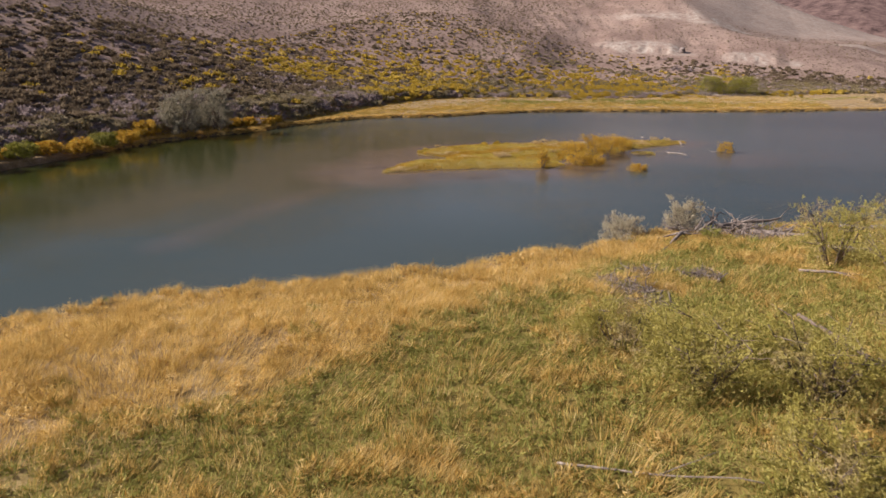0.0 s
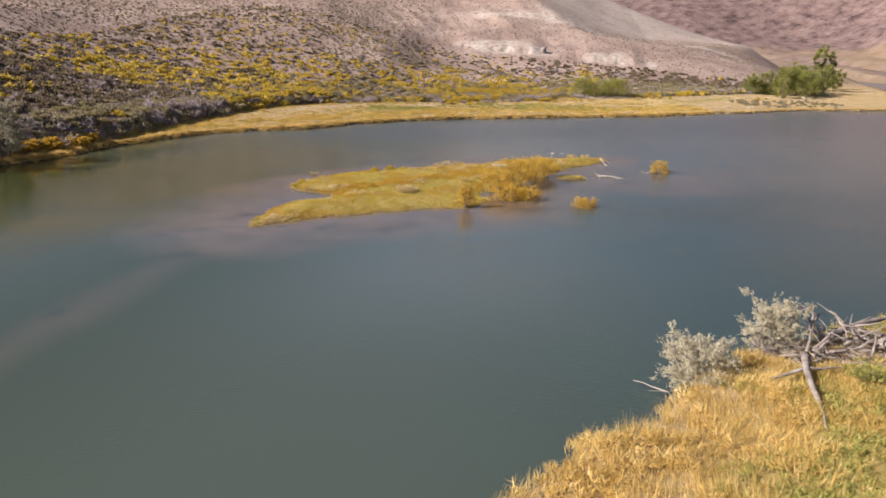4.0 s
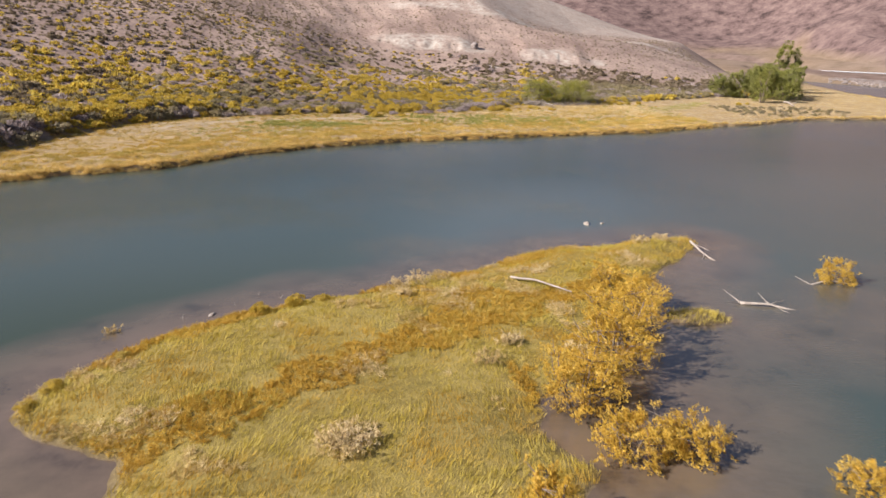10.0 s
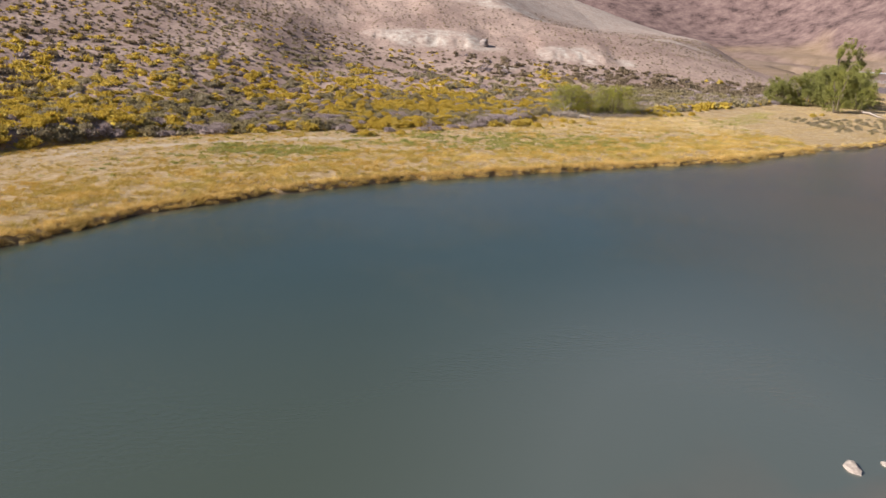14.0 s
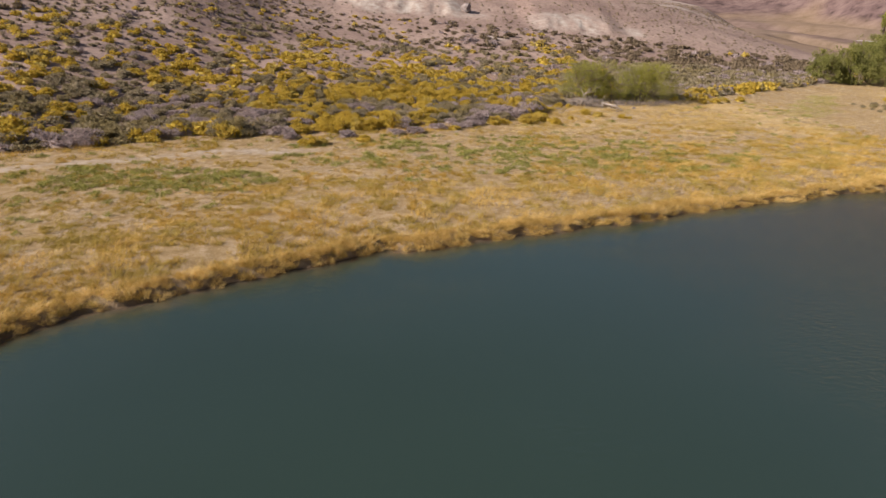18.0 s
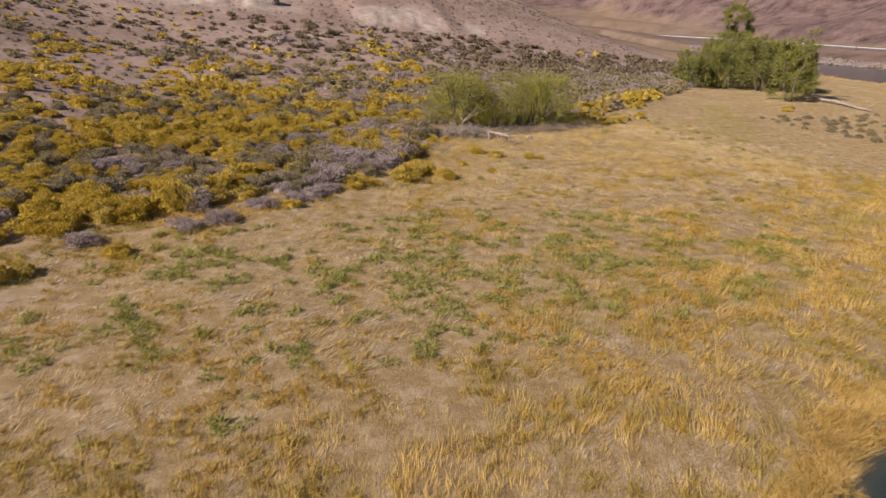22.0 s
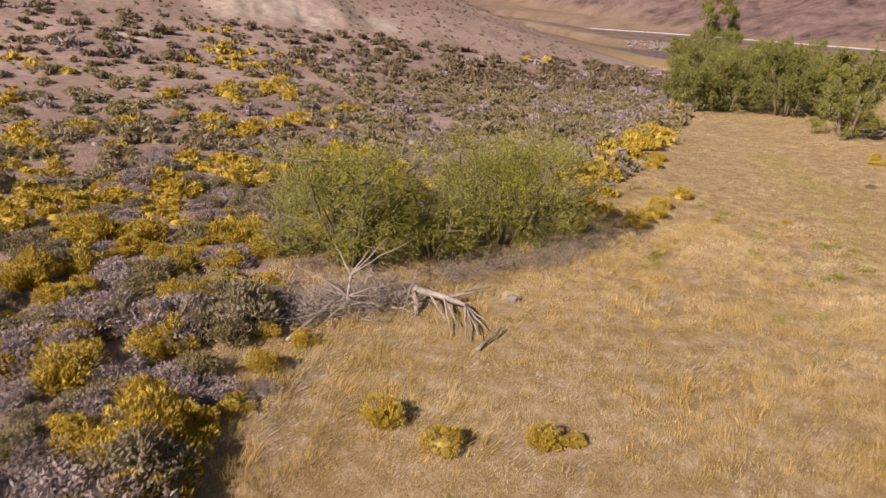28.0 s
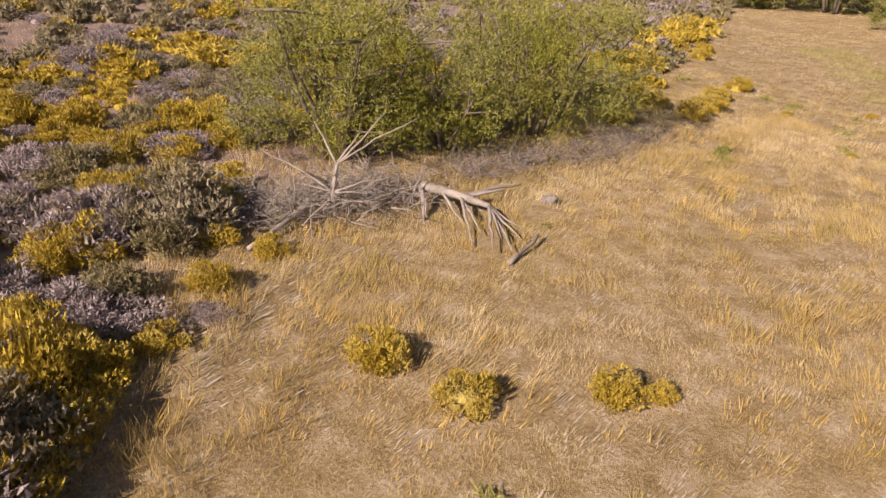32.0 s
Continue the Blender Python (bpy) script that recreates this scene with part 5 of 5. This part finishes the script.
log("driftwood_log", [(36.2, -86.2, 0.5), (39.0, -88.2, 0.5), (41.4, -89.4, 0.3)], 0.22, 0.1, "weathered grey driftwood log on the bank", [(0, 38.4, -85.0, 0.7, 0.09), (1, 38.6, -90.4, 0.4, 0.08)], M_DEADWOOD)
log("driftwood_log", [(43.5, -84.5, 0.4), (48.5, -83.5, 0.5)], 0.38, 0.3, "thick pale driftwood log on the bank", [(0, 42.6, -86.8, 0.3, 0.14), (0, 44.2, -87.4, 0.2, 0.1)], M_DEADWOOD)
log("driftwood_log", [(41.0, -94.8, 0.3), (46.5, -95.0, 0.4)], 0.16, 0.1, "pale driftwood log among green weeds")
log("driftwood_log", [(38.4, -101.2, 0.3), (40.6, -101.6, 0.35), (42.4, -101.3, 0.2)], 0.1, 0.06, "grey driftwood log among green weeds", [(1, 41.6, -102.6, 0.3, 0.05)], M_DEADWOOD)
log("dead_branch", [(24.2, -90.0, 0.5), (22.4, -89.0, 0.6)], 0.05, 0.02, "thin bare branch reaching over the water", [(0, 22.8, -90.2, 0.7, 0.03)])
for x, y, tall, wide, n, r in ((34.6, -85.6, 1.7, 2.8, 16, 0.12), (37.4, -86.8, 1.4, 3.2, 18, 0.11), (32.0, -88.6, 1.4, 2.6, 14, 0.12), (39.6, -88.4, 1.1, 2.6, 14, 0.09), (30.4, -87.2, 1.2, 2.0, 10, 0.08)):
    snag("driftwood_heap", x, y, tall, wide, n, "weathered driftwood heap of grey twisted limbs", M_DEADWOOD, r, True)
for x, y, s in BRUSH:
    snag("dead_brush", x, y, s * 0.75, 1.2 * s, 22, "low heap of grey dead twigs among weeds", M_DEADWOOD, 0.06, True)
log("fallen_branch", [(36.5, -116.5, 2.2), (40.2, -121.0, 1.6), (42.0, -124.5, 0.4)], 0.09, 0.12, "dark bent dead stem among willow leaves", (), M_BARK)
log("fallen_branch", [(42.5, -119.5, 1.2), (45.5, -121.5, 1.6), (48.0, -121.0, 2.2)], 0.1, 0.05, "pale bare branch beside a willow bush", [(0, 44.5, -124.0, 0.7, 0.05), (1, 46.0, -124.0, 1.0, 0.04)])
log("fallen_branch", [(27.5, -129.6, 0.2), (31.0, -129.2, 0.25), (34.5, -128.6, 0.3)], 0.05, 0.03, "grey fallen branch among green weeds", [(1, 33.0, -127.6, 0.4, 0.03)])
# wood on the island and in the shallows
log("island_log", [(9.0, -15.8, 0.25), (11.3, -17.0, 0.35), (13.2, -18.6, 0.25)], 0.10, 0.06, "bleached white log lying on the island")
log("driftwood_branch", [(25.6, -18.6, 0.35), (27.6, -19.0, 0.4), (30.0, -19.9, 0.1)], 0.12, 0.05, "grey branched driftwood in the shallows",
    [(0, 25.0, -17.2, 0.9, 0.05), (1, 27.2, -17.6, 0.7, 0.05), (1, 28.8, -18.2, 0.6, 0.05), (1, 28.6, -20.6, 0.5, 0.04), (0, 24.4, -19.6, 0.6, 0.04)])
log("driftwood_branch", [(26.9, -3.6, 0.6), (27.4, -6.0, 0.4), (27.9, -8.0, 0.15)], 0.12, 0.05, "bleached branch at the island's point", [(1, 26.6, -8.2, 0.1, 0.05), (0, 28.2, -5.0, 0.3, 0.05)])
log("driftwood_branch", [(33.2, -13.8, 0.2), (34.6, -13.4, 0.5), (38.6, -14.0, 0.1)], 0.09, 0.04, "grey driftwood caught under a willow bush", [(0, 32.6, -12.4, 0.6, 0.04), (1, 37.4, -12.2, 0.4, 0.04)])
log("driftwood_branch", [(19.0, -36.2, 0.12), (19.6, -38.4, 0.12)], 0.05, 0.03, "thin bleached stick in the shallows")
for x, y in ((-13.6, -23.4), (-12.8, -20.6), (-9.6, -18.4), (-10.8, -20.4), (-8.2, -18.8), (-15.2, -24.2), (-16.4, -44.2), (22.5, -33.0), (24.0, -30.5)):
    snag("twig", x, y, 0.55, 0.5, 4, "pale dead twigs standing in the shallows", None, 0.03)


def stone(name, x, y, size, label, material, z=None, flat=0.7, category="stone"):
    bm = bmesh.new()
    bmesh.ops.create_icosphere(bm, subdivisions=2, radius=1.0)
    ph = rng.uniform(0, 6.28, 3)
    for v in bm.verts:
        v.co *= 1 + 0.16 * math.sin(3 * v.co.x + ph[0]) + 0.12 * math.sin(4 * v.co.y + ph[1]) + 0.1 * math.sin(5 * v.co.z + ph[2])
        v.co.z *= flat
    me = bpy.data.meshes.new(name)
    bm.to_mesh(me)
    bm.free()
    me.materials.append(material)
    ob = new(name, me)
    g = max(float(height(x, y)[0]), -0.2) if z is None else z
    ob.matrix_basis = pose(x, y, g + size * flat * 0.35, 0, 0, float(rng.uniform(0, 360))) @ Matrix.Diagonal((size, size * 0.8, size, 1))
    return tagged(ob, label, category)


stone("stone", 18.9, 5.2, 0.42, "pale stone standing out of the river", M_DRIFT, -0.1)
stone("stone", 20.6, 5.6, 0.22, "small pale stone standing out of the river", M_DRIFT, -0.06)
stone("stone", -11.9, -22.4, 0.32, "small pale stone at the island's edge", M_DRIFT)
stone("boulder", 15.4, 269.5, 2.0, "dark boulder at the foot of a pale bluff", M_ROCK, flat=0.9, category="boulder")
stone("boulder", -71.2, 115.1, 1.5, "dark boulder on the brush-covered slope", M_ROCK, category="boulder")
stone("boulder", 39.6, 151.6, 0.42, "grey boulder lying in dry grass", M_ROCK, category="boulder")
woody("hummock_bush", -0.3, -39.4, 0.9, 1.7, 9, 3200, 0.06, M_STRAW, "low pale dry bush on the island", "bush", 0.05)
woody("hummock_bush", -17.2, -25.6, 0.8, 0.7, 7, 900, 0.05, M_STRAW, "small pale bush standing in shallow water", "bush", 0.1)
for x, y, s in ((-8.5, -22.5, 1.0), (-6.4, -21.0, 1.1), (-4.8, -20.0, 0.8), (-16.4, -33.8, 0.8), (-16.8, -35.6, 0.7), (-14.5, -30.0, 0.6)):
    plant("rabbitbrush", RABBIT, x, y, s, "yellow and rusty shrub at the island's edge", "shrubs on the island")
for x, y, s in ((0.5, -17.2, 1.0), (2.0, -16.2, 1.2), (3.6, -15.4, 1.0), (1.0, -19.5, 0.7), (6.5, -30.5, 1.0), (8.0, -28.0, 0.9), (22.0, -4.2, 1.0), (24.5, -2.8, 1.0)):
    woody("dry_bush", x, y, 0.75 * s, 1.15 * s, 7, 1300, 0.05, M_STRAW, "pale straw-coloured low bush on the island", "bush", 0.05, group="pale bushes on the island")
log("driftwood_log", [(123.5, 185.5, 0.4), (122.0, 178.5, 0.5), (119.0, 170.0, 0.4)], 0.4, 0.2, "long grey driftwood log beside the grove", [(2, 118.0, 165.5, 0.3, 0.15), (2, 119.5, 167.0, 2.2, 0.1), (1, 124.0, 176.0, 0.8, 0.12)])

# ---- road beyond the river ----
road_pts = np.array(ROAD_LINE, float)
fine = np.concatenate([np.linspace(a, b, 12)[:-1] for a, b in zip(road_pts[:-1], road_pts[1:])])
tang = unit(np.gradient(fine, axis=0))
nor = np.stack([-tang[:, 1], tang[:, 0]], -1)


def strip(name, off, wide, z, thick, material, label, category, kind="structure"):
    a, b = fine + nor * (off - wide / 2), fine + nor * (off + wide / 2)
    n = len(fine)
    top = np.concatenate([np.column_stack([a, np.full(n, z)]), np.column_stack([b, np.full(n, z)]), np.column_stack([a, np.full(n, z - thick)]), np.column_stack([b, np.full(n, z - thick)])])
    i = np.arange(n - 1)
    f = np.concatenate([np.stack([i, i + 1, n + i + 1, n + i], -1)[:, ::-1], np.stack([i, 2 * n + i, 2 * n + i + 1, i + 1], -1)[:, ::-1], np.stack([n + i, n + i + 1, 3 * n + i + 1, 3 * n + i], -1)[:, ::-1]])
    return tagged(new(name, raw_mesh(name, top, f, material)), label, category, kind=kind)


strip("road", 0, 9.0, 5.45, 0.5, M_ROAD, "grey asphalt road beyond the river", "road")
rail = new("guard_rail")
rail_thing = tagged(rail, "steel guard rail along the far road", "guard rail")
beam = strip("beam", 6.0, 0.12, 6.05, 0.35, M_RAIL, "", "", "")
beam.parent = rail_thing
post_me = tube_mesh("post", [tube([(0, 0, 4.9), (0, 0, 5.4), (0, 0, 5.95)], [0.09, 0.09, 0.09], 5)], M_RAIL)
for k in range(24, 62, 1):
    p = fine[k] + nor[k] * 6.0
    part("post", post_me, rail, m=pose(float(p[0]), float(p[1]), 0))
pole_me = tube_mesh("pole", [tube([(0, 0, 0), (0, 0, 4), (0, 0, 8.5)], [0.16, 0.14, 0.11], 6), tube([(-1.1, 0, 7.9), (0, 0, 7.95), (1.1, 0, 7.9)], [0.07, 0.07, 0.07], 4)], M_BARK)
for x, y in ((300, 292), (306, 345), (312, 400), (318, 470), (304, 240)):
    tagged(new("utility_pole", pole_me), "wooden utility pole beside the far road", "pole", "utility poles along the road").matrix_basis = pose(x, y, float(height(x, y)[0]) - 0.2, 0, 0, 15)

# loose rock of the river bank under the road
rx, ry = scatter(258, 284, 150, 420, 2.1, 71)
rz, _, rf = land(rx, ry)
rk = (rf["river"] < 0.5)
stuff("riprap", many(np.stack([rx[rk], ry[rk], rz[rk] - 0.3], -1), np.random.default_rng(72).uniform(0.5, 1.3, int(rk.sum())), 14, 1.2, 0.2, 0.7), M_ROCK, "grey loose rock along the far river bank", "rocks")
